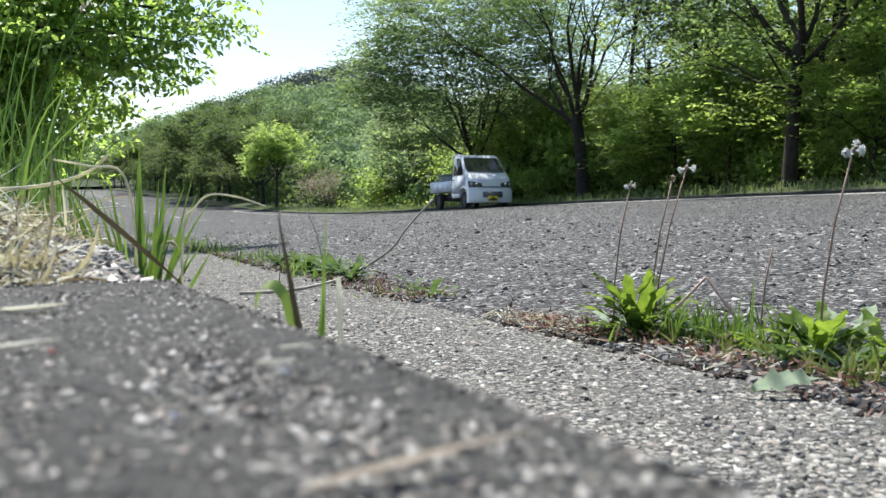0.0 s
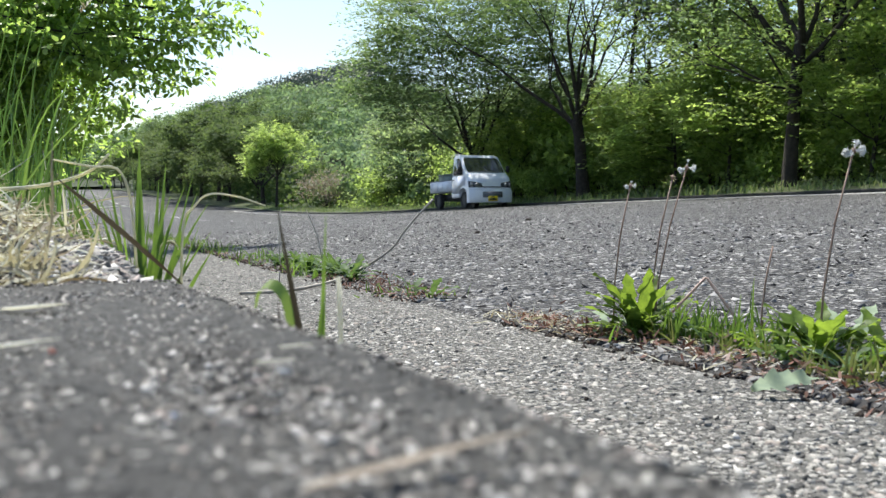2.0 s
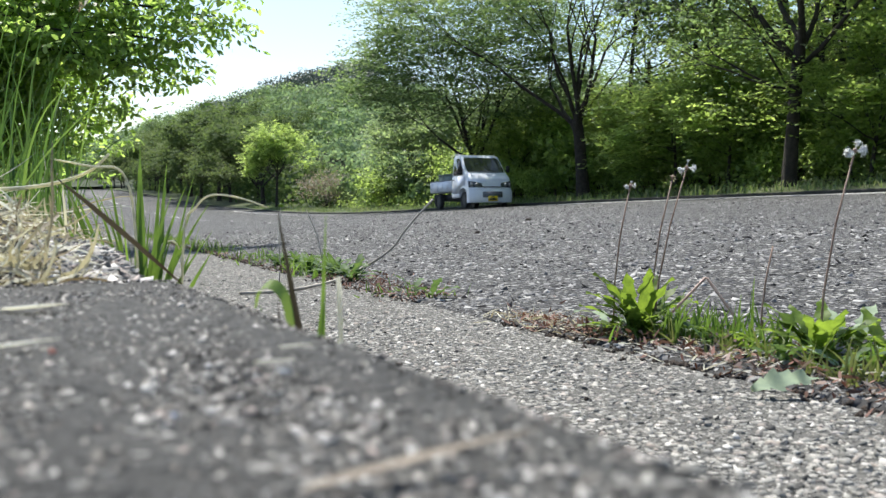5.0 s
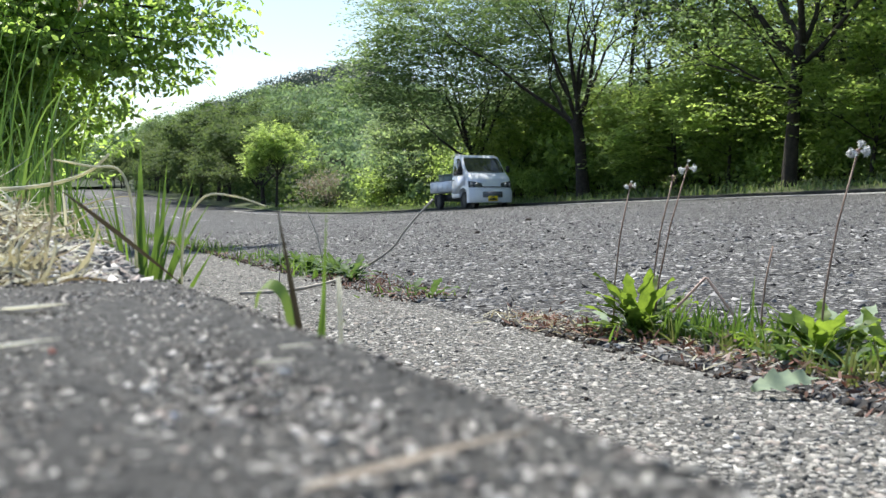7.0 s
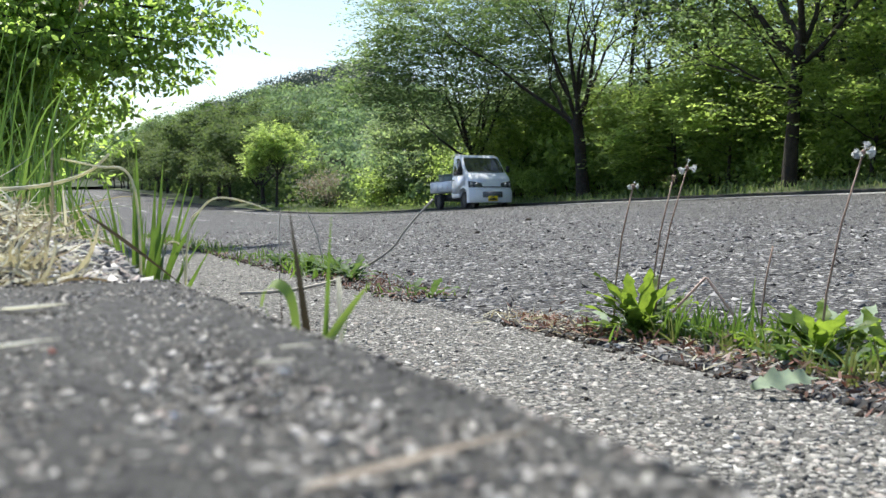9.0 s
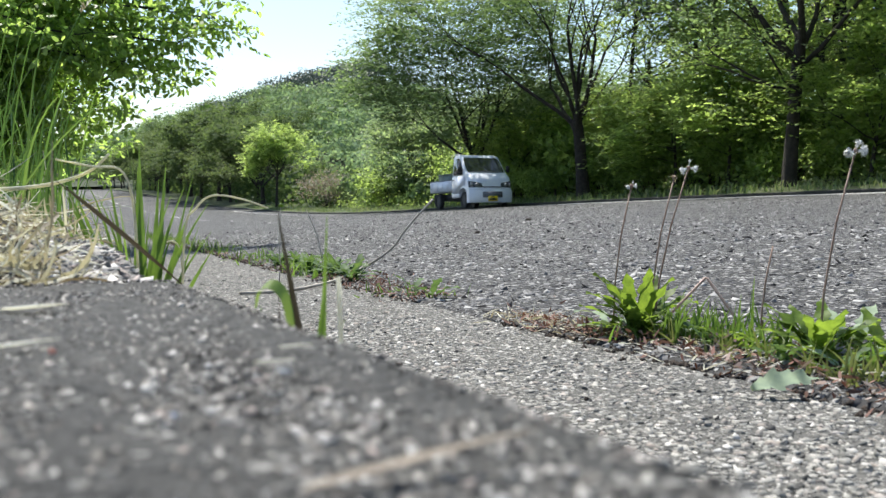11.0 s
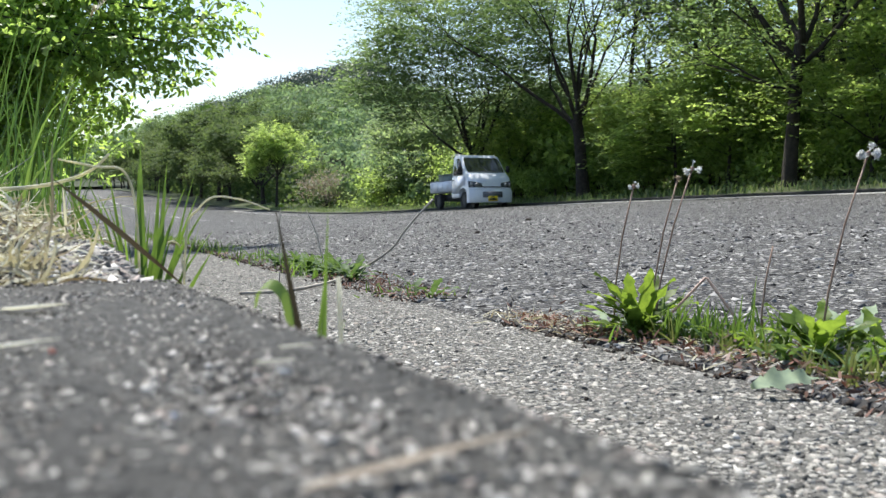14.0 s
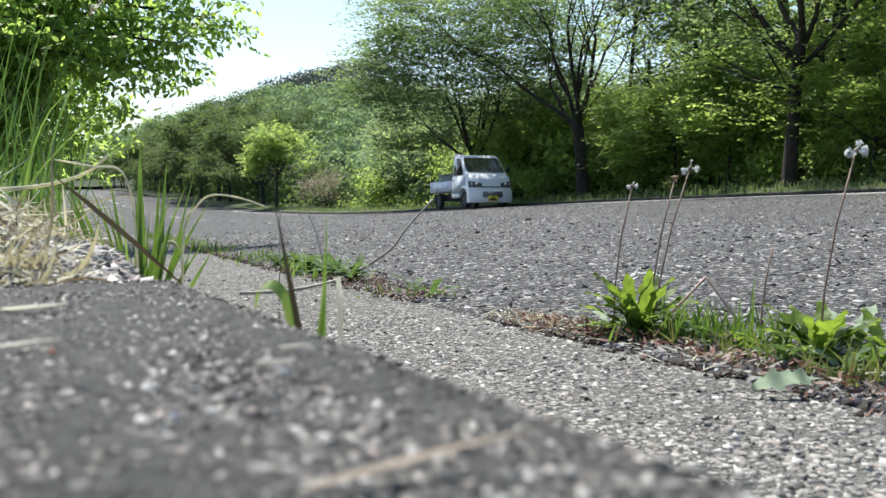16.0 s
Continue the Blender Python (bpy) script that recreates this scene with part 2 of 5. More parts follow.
def part(name, shape, material, parent=None, label="", soft=True):
    """Links one mesh as a thing, or as a part under its parent."""
    me = shape
    if isinstance(shape, Shape):
        me = shape.mesh(name, soft)
    elif isinstance(shape, bmesh.types.BMesh):
        me = bpy.data.meshes.new(name)
        shape.to_mesh(me)
        shape.free()
        if soft:
            smooth(me)
    if not me.materials:
        me.materials.append(material)
    ob = new(name, me)
    ob.parent = parent
    return tagged(ob, label)


def thing(name, place, label, category, group="", kind="", turn=0.0):
    ob = new(name)
    ob.empty_display_size = 0.1
    ob.matrix_basis = pose(*place, 0, 0, turn)
    return tagged(ob, label, category, group, kind)


OCTA = ([(1, 0, 0), (-1, 0, 0), (0, 1, 0), (0, -1, 0), (0, 0, 1), (0, 0, -1)], [(0, 2, 4), (2, 1, 4), (1, 3, 4), (3, 0, 4), (2, 0, 5), (1, 2, 5), (3, 1, 5), (0, 3, 5)])


def ico():
    bm = bmesh.new()
    bmesh.ops.create_icosphere(bm, subdivisions=1, radius=1)
    out = ([tuple(v.co) for v in bm.verts], [tuple(v.index for v in f.verts) for f in bm.faces])
    bm.free()
    return out


ICO = ico()


def stones(name, places, size, rng, squash=0.6, sides=OCTA, rough=0.2):
    """A mesh of small rough stones at the places given."""
    c = np.asarray(places, float)
    n = len(c)
    base, tri = np.array(sides[0], float), np.array(sides[1])
    k = len(base)
    r = size * rng.uniform(0.5, 1.35, n)
    v = base[None] * rng.uniform(0.75, 1.25, (n, k, 1)) + rng.normal(0, rough, (n, k, 3))
    a = rng.uniform(0, 2 * np.pi, n)
    tip = rng.normal(0, 0.35, n)
    x, y, z = v[..., 0] * 1.3, v[..., 1], v[..., 2] * squash
    ct, st = np.cos(tip)[:, None], np.sin(tip)[:, None]
    x, z = x * ct - z * st, x * st + z * ct
    ca, sa = np.cos(a)[:, None], np.sin(a)[:, None]
    v = np.stack([x * ca - y * sa, x * sa + y * ca, z], 2) * r[:, None, None] * 0.5 + c[:, None]
    return raw_mesh(name, v.reshape(-1, 3), (np.arange(n)[:, None, None] * k + tri[None]).reshape(-1), sides is ICO)


def raw_mesh(name, verts, idx, soft=False):
    me = bpy.data.meshes.new(name)
    me.vertices.add(len(verts))
    me.vertices.foreach_set("co", np.ascontiguousarray(verts).reshape(-1))
    me.loops.add(len(idx))
    me.loops.foreach_set("vertex_index", idx)
    faces = len(idx) // 3
    me.polygons.add(faces)
    me.polygons.foreach_set("loop_start", np.arange(faces) * 3)
    me.update(calc_edges=True)
    if soft:
        smooth(me)
    return me


def leaves(name, centres, per, spread, size, rng, flat=0.5, wide=0.55, squash=0.6, hang=0.0, oval=False, spray=0):
    """A mesh of folded leaves strewn round the centres. flat: how level they lie."""
    c = np.repeat(np.asarray(centres, float), per, axis=0)
    n = len(c)
    off = rng.normal(size=(n, 3)) * spread
    off[:, 2] *= squash
    az = rng.uniform(0, 2 * np.pi, n)
    if spray:
        # leaves in two ranks along short level twigs
        twigs = n // spray + 1
        lead = np.repeat(rng.uniform(0, 2 * np.pi, twigs), spray)[:n]
        start = np.repeat(rng.normal(size=(twigs, 3)) * spread * np.array([0.6, 0.6, squash]), spray, axis=0)[:n]
        fall = np.repeat(rng.normal(-0.12, 0.2, twigs), spray)[:n]
        far = np.tile(np.linspace(0.0, 1.0, spray), twigs)[:n] * spread * 2.0
        off = start + np.stack([np.cos(lead) * far, np.sin(lead) * far, fall * far], 1)
        az = lead + np.where(np.arange(n) % 2, 0.8, -0.8) + rng.normal(0, 0.25, n)
    c = c + off
    tilt = rng.normal(0, 1 - flat, n) - hang
    roll = rng.normal(0, 1 - flat, n)
    along = np.stack([np.cos(az) * np.cos(tilt), np.sin(az) * np.cos(tilt), np.sin(tilt)], 1)
    flatside = np.stack([-np.sin(az), np.cos(az), np.zeros(n)], 1)
    nrm = np.cross(along, flatside)
    side = flatside * np.cos(roll)[:, None] + nrm * np.sin(roll)[:, None]
    up = np.cross(along, side)
    L = (size * rng.uniform(0.6, 1.35, n))[:, None]
    w = L * wide * 0.5
    if oval:
        rows = [c, c + along * L * 0.3 + side * w - up * L * 0.05, c + along * L * 0.72 + side * w * 0.8 - up * L * 0.08, c + along * L - up * L * 0.1,
                c + along * L * 0.72 - side * w * 0.8 - up * L * 0.08, c + along * L * 0.3 - side * w - up * L * 0.05]
        tri = np.array([[0, 1, 5], [1, 2, 5], [5, 2, 4], [2, 3, 4]])
    else:
        rows = [c, c + along * L * 0.45 + side * w - up * L * 0.07, c + along * L, c + along * L * 0.45 - side * w - up * L * 0.07]
        tri = np.array([[0, 1, 2], [0, 2, 3]])
    v = np.stack(rows, 1)
    return raw_mesh(name, v.reshape(-1, 3), (np.arange(n)[:, None, None] * len(rows) + tri[None]).reshape(-1))


def dome_leaves(name, crowns, per, size, rng):
    """Far tree crowns as shells of leafy pieces that follow each crown's rounded, lumpy top. crowns: rows of x, y, z, radius."""
    c = np.repeat(np.asarray(crowns, float), per, axis=0)
    n = len(c)
    out = rng.normal(size=(n, 3))
    out[:, 2] = np.abs(out[:, 2]) * 1.1 - 0.25
    out /= np.linalg.norm(out, axis=1)[:, None]
    lump = 1 + 0.22 * np.sin(out[:, 0] * 5 + c[:, 0]) * np.cos(out[:, 1] * 5 + c[:, 1]) + rng.normal(0, 0.06, n)
    p = c[:, :3] + out * (c[:, 3] * lump)[:, None] * np.array([1, 1, 0.85])
    nrm = out + rng.normal(0, 0.28, (n, 3))
    nrm /= np.linalg.norm(nrm, axis=1)[:, None]
    a = np.cross(nrm, rng.normal(size=(n, 3)))
    a /= np.linalg.norm(a, axis=1)[:, None]
    b = np.cross(nrm, a)
    L = (size * rng.uniform(0.6, 1.3, n))[:, None]
    v = np.stack([p - a * L * 0.5, p + b * L * 0.4, p + a * L * 0.5, p - b * L * 0.4], 1)
    tri = np.array([[0, 1, 2], [0, 2, 3]])
    return raw_mesh(name, v.reshape(-1, 3), (np.arange(n)[:, None, None] * 4 + tri[None]).reshape(-1))


# ---- the lie of the land: s runs along the road, d across it ----
ROAD_TURN = radians(22.7)
FAR_EDGE = 14.0
SEAM = 0.74
KS = [-400, -60, -20, 0, 12.8, 24, 30, 45.5, 81, 166, 300, 600, 2500]
KZ = [6, 1.1, 0.38, 0, -0.27, -0.72, -0.95, -1.32, -1.38, 0, 1.5, 3.0, 6.0]
KC = [0.02, 0.036, 0.036, 0.036, 0.038, 0.049, 0.052, 0.042, 0.036, 0.036, 0.03, 0.02, 0.0]


def along_curve(s, ks, kz):
    i = min(max(int(np.searchsorted(ks, s)) - 1, 0), len(ks) - 2)

    def slope(j):
        j = min(max(j, 1), len(ks) - 2)
        h0, h1 = ks[j] - ks[j - 1], ks[j + 1] - ks[j]
        return ((kz[j] - kz[j - 1]) / h0 * h1 + (kz[j + 1] - kz[j]) / h1 * h0) / (h0 + h1)

    h = ks[i + 1] - ks[i]
    t = (s - ks[i]) / h
    return kz[i] * (1 + 2 * t) * (1 - t) ** 2 + slope(i) * h * t * (1 - t) ** 2 + kz[i + 1] * t * t * (3 - 2 * t) + slope(i + 1) * h * t * t * (t - 1)


def road_z(s, d):
    return along_curve(s, KS, KZ) + along_curve(s, KS, KC) * max(0.0, d - SEAM)


def flat(s, d):
    return -s * math.sin(ROAD_TURN) + d * math.cos(ROAD_TURN), s * math.cos(ROAD_TURN) + d * math.sin(ROAD_TURN)


def spot(s, d, up=0.0):
    """A place on the road, the gutter or the verges."""
    x, y = flat(s, d)
    return Vector((x, y, land_z(s, d) + up))


def land_z(s, d):
    if d < 0.1:
        return road_z(s, 0) + 0.15 + 0.10 * min(5.0, max(0.0, -d - 0.4)) - 0.02 * (d < -0.1)
    if d <= FAR_EDGE:
        return road_z(s, d)
    over = d - FAR_EDGE
    return road_z(s, FAR_EDGE) + 0.085 + 0.075 * min(9.0, max(0.0, over - 0.2)) + 0.03 * min(120.0, max(0.0, over - 9))


def sheet(name, ss, ds, height, material, label, parent=None):
    sh = Shape()
    for s in ss:
        for d in ds:
            x, y = flat(s, d)
            sh.v.append(Vector((x, y, height(s, d))))
    n = len(ds)
    for i in range(len(ss) - 1):
        for j in range(n - 1):
            a = i * n + j
            sh.f.append((a, a + 1, a + n + 1, a + n))
    ob = part(name, sh, material, parent)
    return tagged(ob, label, name.split("_")[0], "", "structure")


# ---- ground, road, gutter, kerbs ----
KERB_SKEW = 2.6
NEAR_S = [-0.6 + 0.15 * i for i in range(0, 46)]
ALL_S = [-400, -200, -100, -60, -35, -20, -12, -7, -4, -2, -1] + NEAR_S + [6.5 + 1.25 * i for i in range(60)] + [82 + 6 * i for i in range(40)] + [330, 400, 500, 700, 1000, 1600, 2500]


def ground_z(s, d):
    if -0.1 < d < FAR_EDGE + 0.1:
        return road_z(s, d) - 0.3
    wave = 0.0
    if d > FAR_EDGE + 0.5 or d < -0.8:
        wave = 0.12 * noise.noise((s * 0.35, d * 0.35, 3.0)) + 0.04 * noise.noise((s * 1.7, d * 1.7, 9.0))
    return land_z(s, d) + wave


sheet("ground", ALL_S, [-2500, -800, -250, -90, -40, -20, -12, -8, -5.5, -4, -3, -2.2, -1.6, -1.1, -0.7, -0.4, -0.101, -0.09, 0, 4, 9, 14, 14.09, 14.11, 14.3, 14.8, 15.5, 16.5, 17.5, 18.5, 20, 22, 24, 27, 31, 36, 44, 60, 100, 200, 500, 1200, 2500],
      ground_z, EARTH, "uneven verge of grass, soil and leaf litter")
sheet("road", ALL_S, [SEAM - 0.02 + 0.02 * i for i in range(3)] + [0.9, 1.2, 1.6, 2.2, 3, 4, 5, 6, 7, 8, 9, 10, 11, 12, 13, FAR_EDGE],
      lambda s, d: road_z(s, d) + (0.004 + 0.004 * noise.noise((s * 3, d * 3, 0)) if d > SEAM else -0.01), ASPHALT, "old grey asphalt road with coarse worn aggregate")
sheet("gutter", [s for s in ALL_S if s > -25], [0.08, 0.1, 0.16, 0.25, 0.35, 0.45, 0.55, 0.65, SEAM + 0.008],
      lambda s, d: road_z(s, d) + 0.0015 * noise.noise((s * 9, d * 9, 4)) - 0.006 * math.exp(-((d - 0.1) / 0.15) ** 2), GUTTER, "worn concrete gutter with exposed pale pebbles")


# far gutter, its sunlit look carried by the pale material
sheet("gutter_far", [s for s in ALL_S if -25 < s < 25], [12.7, 13.0, 13.4, 13.8, FAR_EDGE],
      lambda s, d: road_z(s, d) + 0.016, PALE_STRIP, "concrete gutter along the wooded side, sunlight put into its pale colour")


def far_kerb():
    sh = Shape()
    ss = [s for s in ALL_S if s >= -60]
    prof = [(-0.0, -0.1), (0.0, 0.07), (0.02, 0.085), (0.13, 0.09), (0.15, 0.08), (0.15, -0.1)]
    for s in ss:
        for dd, dz in prof:
            x, y = flat(s, FAR_EDGE + dd + 0.002)
            sh.v.append(Vector((x, y, road_z(s, FAR_EDGE) + dz + 0.012 * noise.noise((s * 0.8, dd, 2)))))
    n = len(prof)
    for i in range(len(ss) - 1):
        for j in range(n - 1):
            a = i * n + j
            sh.f.append((a, a + 1, a + n + 1, a + n))
    tagged(part("kerb_far", sh, FAR_KERB, soft=False), "concrete kerb along the wooded side, its shadow put into the colour", "kerb", "", "structure")


far_kerb()


def dash(s0, s1, d, w):
    sh = Shape()
    k = 6
    for i in range(k + 1):
        s = s0 + (s1 - s0) * i / k
        for dd in (d - w / 2, d + w / 2):
            x, y = flat(s, dd)
            sh.v.append(Vector((x, y, road_z(s, dd) + 0.013)))
    for i in range(k):
        a = 2 * i
        sh.f.append((a, a + 1, a + 3, a + 2))
    tagged(part("road_marking", sh, LINE), "worn white painted dash on grey asphalt", "road marking", "lane dashes", "structure")


for k in range(15):
    dash(15.5 + 10.5 * k, 20.5 + 10.5 * k, 7.4, 0.15)


def edge_line():
    sh = Shape()
    ss = [s for s in ALL_S if -30 < s < 70]
    for s in ss:
        for dd in (12.4, 12.55):
            x, y = flat(s, dd)
            sh.v.append(Vector((x, y, road_z(s, dd) + 0.013)))
    for i in range(len(ss) - 1):
        a = 2 * i
        sh.f.append((a, a + 1, a + 3, a + 2))
    tagged(part("edge_line", sh, LINE), "worn white line along the far road edge", "road marking", "", "structure")


edge_line()


def kerb_stone(s0, seed, length=0.65):
    """One rounded kerb stone between the verge and the gutter."""
    bm = bmesh.new()
    bmesh.ops.create_cube(bm, size=1)
    bmesh.ops.scale(bm, vec=(0.18, length - 0.003, 0.27), verts=bm.verts)
    bmesh.ops.bevel(bm, geom=[e for e in bm.edges], offset=0.016, segments=3, affect="EDGES")
    bmesh.ops.subdivide_edges(bm, edges=[e for e in bm.edges if e.calc_length() > 0.05], cuts=7, use_grid_fill=True)
    for v in bm.verts:
        k = noise.noise(v.co * 28 + Vector((seed, 0, 0))) * 0.0022 + noise.noise(v.co * 90 + Vector((seed, 5, 0))) * 0.0012
        v.co += v.normal * k
    bmesh.ops.recalc_face_normals(bm, faces=bm.faces)
    ob = part("kerb_stone", bm, KERB)
    a, b = flat(s0, 0.016), flat(s0 + length, 0.016)
    za, zb = road_z(s0, 0) + 0.15, road_z(s0 + length, 0) + 0.15
    dirn = Vector((b[0] - a[0], b[1] - a[1], zb - za)).normalized()
    side = Vector((math.cos(ROAD_TURN), math.sin(ROAD_TURN), 0))
    up = side.cross(dirn)
    m = Matrix((side, dirn, up)).transposed().to_4x4()
    mid = Vector(((a[0] + b[0]) / 2, (a[1] + b[1]) / 2, (za + zb) / 2)) - up * 0.135
    ob.matrix_basis = Matrix.Translation(mid) @ m
    if s0 < 0.2:
        # the stones nearest the camera have shifted a little out of line
        t = Matrix.Translation(Vector((*flat(0.565, 0.1), 0)))
        ob.matrix_basis = t @ Matrix.Rotation(radians(KERB_SKEW), 4, "Z") @ t.inverted() @ ob.matrix_basis
    tagged(ob, "worn dark grey concrete kerb stone with exposed pebbles", "kerb stone", "kerb stones along the gutter")


for i in range(-16, 22):
    if i == 1:
        continue        # this stone has crumbled away
    if i == 0:
        kerb_stone(-0.01, 0.0, 0.75)
    else:
        kerb_stone((0.09 if i > 0 else -0.01) + 0.65 * i, i * 3.1)


# ---- trees ----
def grow(sh, rng, p, d, length, radius, depth, tips, wander=0.25, split=2, ratio=0.72, rise=0.1):
    """One limb and those that fork from it; tips gather the twig ends."""
    segs = 4
    pts, rad = [Vector(p)], [radius]
    d = Vector(d).normalized()
    for i in range(segs):
        d = (d + Vector(rng.normal(size=3)) * wander * 0.35 + Vector((0, 0, rise * 0.3))).normalized()
        pts.append(pts[-1] + d * (length / segs))
        rad.append(radius * (1 - 0.45 * (i + 1) / segs))
        if depth <= 1 and i > 0:
            tips.append(pts[-1])
    sh.tube(pts, rad, 7 if radius > 0.06 else 4, cap=False)
    if depth <= 0:
        return
    for k in range(split + (rng.random() < 0.45)):
        side = Vector(rng.normal(size=3))
        side = (side - d * side.dot(d)).normalized()
        nd = (d + side * rng.uniform(0.35, 0.85)).normalized()
        at = pts[-1] if k < 2 else pts[-2]
        grow(sh, rng, at, nd, length * ratio * rng.uniform(0.8, 1.15), rad[-1] * 0.72, depth - 1, tips, wander, split, ratio, rise)


def tree(name, place, seed, bare, radius, limbs, limb_len, lean, depth, per, leaf, spread, leaf_mat, label, category="tree", group="", wander=0.25, flatness=0.55, low=0, rise=0.1, limb_r=0.5, dome=None, squash=0.6):
    """A tapered trunk that forks into limbs, and a crown of single leaves on the twigs."""
    rng = np.random.default_rng(seed)
    root = thing(name, place, label, category, group)
    sh, tips = Shape(), []
    top = Vector((rng.normal() * 0.06 * bare, rng.normal() * 0.06 * bare, bare))
    sh.tube([(0, 0, -0.3), (0, 0, 0.05), (top.x * 0.3, top.y * 0.3, bare * 0.4), (top.x * 0.6, top.y * 0.6, bare * 0.75), top], [radius * 1.6, radius * 1.25, radius, radius * 0.95, radius * 0.9], 10, cap=False)
    for k in range(limbs):
        a = 2 * math.pi * (k + rng.uniform(-0.25, 0.25)) / limbs
        le = radians(lean * rng.uniform(0.55, 1.2)) if k else radians(6)
        d = Vector((math.cos(a) * math.sin(le), math.sin(a) * math.sin(le), math.cos(le)))
        grow(sh, rng, top - Vector((0, 0, rng.uniform(0, 0.25) * bare)), d, limb_len * rng.uniform(0.8, 1.15), radius * limb_r * rng.uniform(0.8, 1.2), depth, tips, wander, 2, 0.72, rise)
    for k in range(low):
        a = rng.uniform(0, 2 * math.pi)
        d = Vector((math.cos(a), math.sin(a), 0.35))
        grow(sh, rng, top * rng.uniform(0.55, 0.85), d, limb_len * 0.8, radius * 0.25, depth - 1, tips, wander, 2, 0.7, 0.05)
    part("trunk", sh, BARK, root, "dark forked trunk")
    counts = [per] * len(tips)
    if dome:
        # clumps that round out the crown: height, half width, half height, number, leaves in each
        up, wide, tall, number, each = dome
        for _ in range(number):
            q = Vector(rng.normal(size=3)).normalized()
            r = rng.uniform(0.45, 1) ** 0.45 * (1 + 0.26 * noise.noise(q * 2.3 + Vector((seed, 0, 0))))
            if q.z < -0.15 and math.hypot(q.x, q.y) * r < 0.58:
                continue        # the limbs show from below
            tips.append(Vector((q.x * wide * r, q.y * wide * r, up + q.z * tall * r)))
            counts.append(each)
    part("crown", leaves("crown", tips, np.array(counts), spread, leaf, rng, flatness, squash=squash, spray=8), leaf_mat, root)
    return root


# roadside zelkovas on the wooded side
zelkova_a = tree("zelkova_tree", spot(35.1, 15.8), 3, 2.0, 0.2, 11, 2.9, 46, 3, 15, 0.17, 0.46, LEAF_ZELKOVA, "zelkova tree in fresh green leaf behind the parked truck", group="zelkovas along the road", limb_r=0.34, flatness=0.72, dome=(5.7, 4.9, 3.7, 900, 60), squash=0.16)
zelkova_b = tree("zelkova_tree", spot(27.2, 16.4), 8, 2.6, 0.2, 10, 2.9, 40, 3, 15, 0.14, 0.42, LEAF_ZELKOVA, "zelkova tree with a dark forked trunk on the verge", group="zelkovas along the road", limb_r=0.36, flatness=0.72, dome=(7.0, 4.3, 3.1, 330, 36), squash=0.16)
zelkova_c = tree("zelkova_tree", spot(17.8, 16.4), 14, 3.6, 0.15, 6, 2.8, 50, 3, 20, 0.12, 0.42, LEAF_ZELKOVA, "tall zelkova with a straight dark trunk", group="zelkovas along the road", low=5, squash=0.16, flatness=0.72)
tagged(copy_thing(zelkova_a, pose(*spot(9.0, 16.6, -0.05))), "roadside zelkova in spring leaf")
row_a = tree("street_tree", spot(80, 17), 61, 1.9, 0.16, 7, 2.5, 48, 3, 40, 0.23, 0.45, LEAF_SHADY, "dark green street tree farther along the road", group="far tree row")
row_b = tree("street_tree", spot(93, 16.6), 62, 1.8, 0.14, 6, 2.3, 52, 3, 44, 0.23, 0.45, LEAF_ROW, "olive green street tree farther along the road", group="far tree row")
for k, s in enumerate([87, 100, 107, 114, 122, 130, 139, 148, 158, 168, 180, 192, 205, 219, 234, 250, 268, 290, 315]):
    rr = random.Random(k)
    c = copy_thing((row_b, row_a, row_b)[k % 3], pose(*spot(s, 16.4 + rr.uniform(0, 2.0), -0.05), 0, 0, 47 * k))
    f = rr.uniform(0.95, 1.05) if s < 96 else rr.uniform(1.15, 1.35)
    c.scale = (f, f, f)
for k in range(9):
    rr = random.Random(90 + k)
    c = copy_thing((row_a, row_b)[k % 2], pose(*spot(352 + rr.uniform(0, 16), -6 + 3.2 * k, -0.1), 0, 0, 71 * k))
    tagged(c, "tree where the road bends out of sight")
tree("young_tree", spot(67.5, 15.3), 21, 2.7, 0.09, 8, 1.35, 55, 3, 26, 0.19, 0.28, LEAF_BRIGHT, "small tree with bright yellow-green spring leaves", flatness=0.5)

# the wood behind
wood_a = tree("broadleaf_tree", spot(31, 28), 31, 2.6, 0.13, 6, 2.2, 50, 3, 20, 0.26, 0.5, LEAF_DARK, "dark broadleaf tree in the wood", group="wood", low=4)
wood_b = tree("broadleaf_tree", spot(22, 28), 32, 3.4, 0.11, 5, 2.0, 45, 3, 20, 0.25, 0.5, LEAF_ZELKOVA, "slender broadleaf tree in the wood", group="wood", low=5)
pine = tree("pine_tree", spot(26, 28), 33, 5.0, 0.14, 6, 1.8, 75, 2, 36, 0.36, 0.4, LEAF_PINE, "dark pine with a bare trunk in the wood", group="wood", low=6)
slim = tree("pine_tree", spot(20.2, 18.8, -0.1), 35, 7.5, 0.085, 4, 1.6, 70, 2, 10, 0.3, 0.4, LEAF_PINE, "slim pine with a long bare dark trunk", group="wood")
rw = random.Random(5)
for k in range(9):
    s, d = rw.uniform(-10, 66), rw.uniform(28, 42)
    x, y = flat(s, d)
    gap = 0.09 < x / y < 0.21     # the wood is thin and young here
    if gap and d < 30:
        continue
    src = rw.choice((wood_a, wood_b, pine, wood_a))
    c = copy_thing(src, pose(*spot(s, d, -0.1), 0, 0, rw.uniform(0, 360)))
    f = rw.uniform(0.8, 1.25) * (0.75 if gap else 1)
    c.scale = (f, f, f)


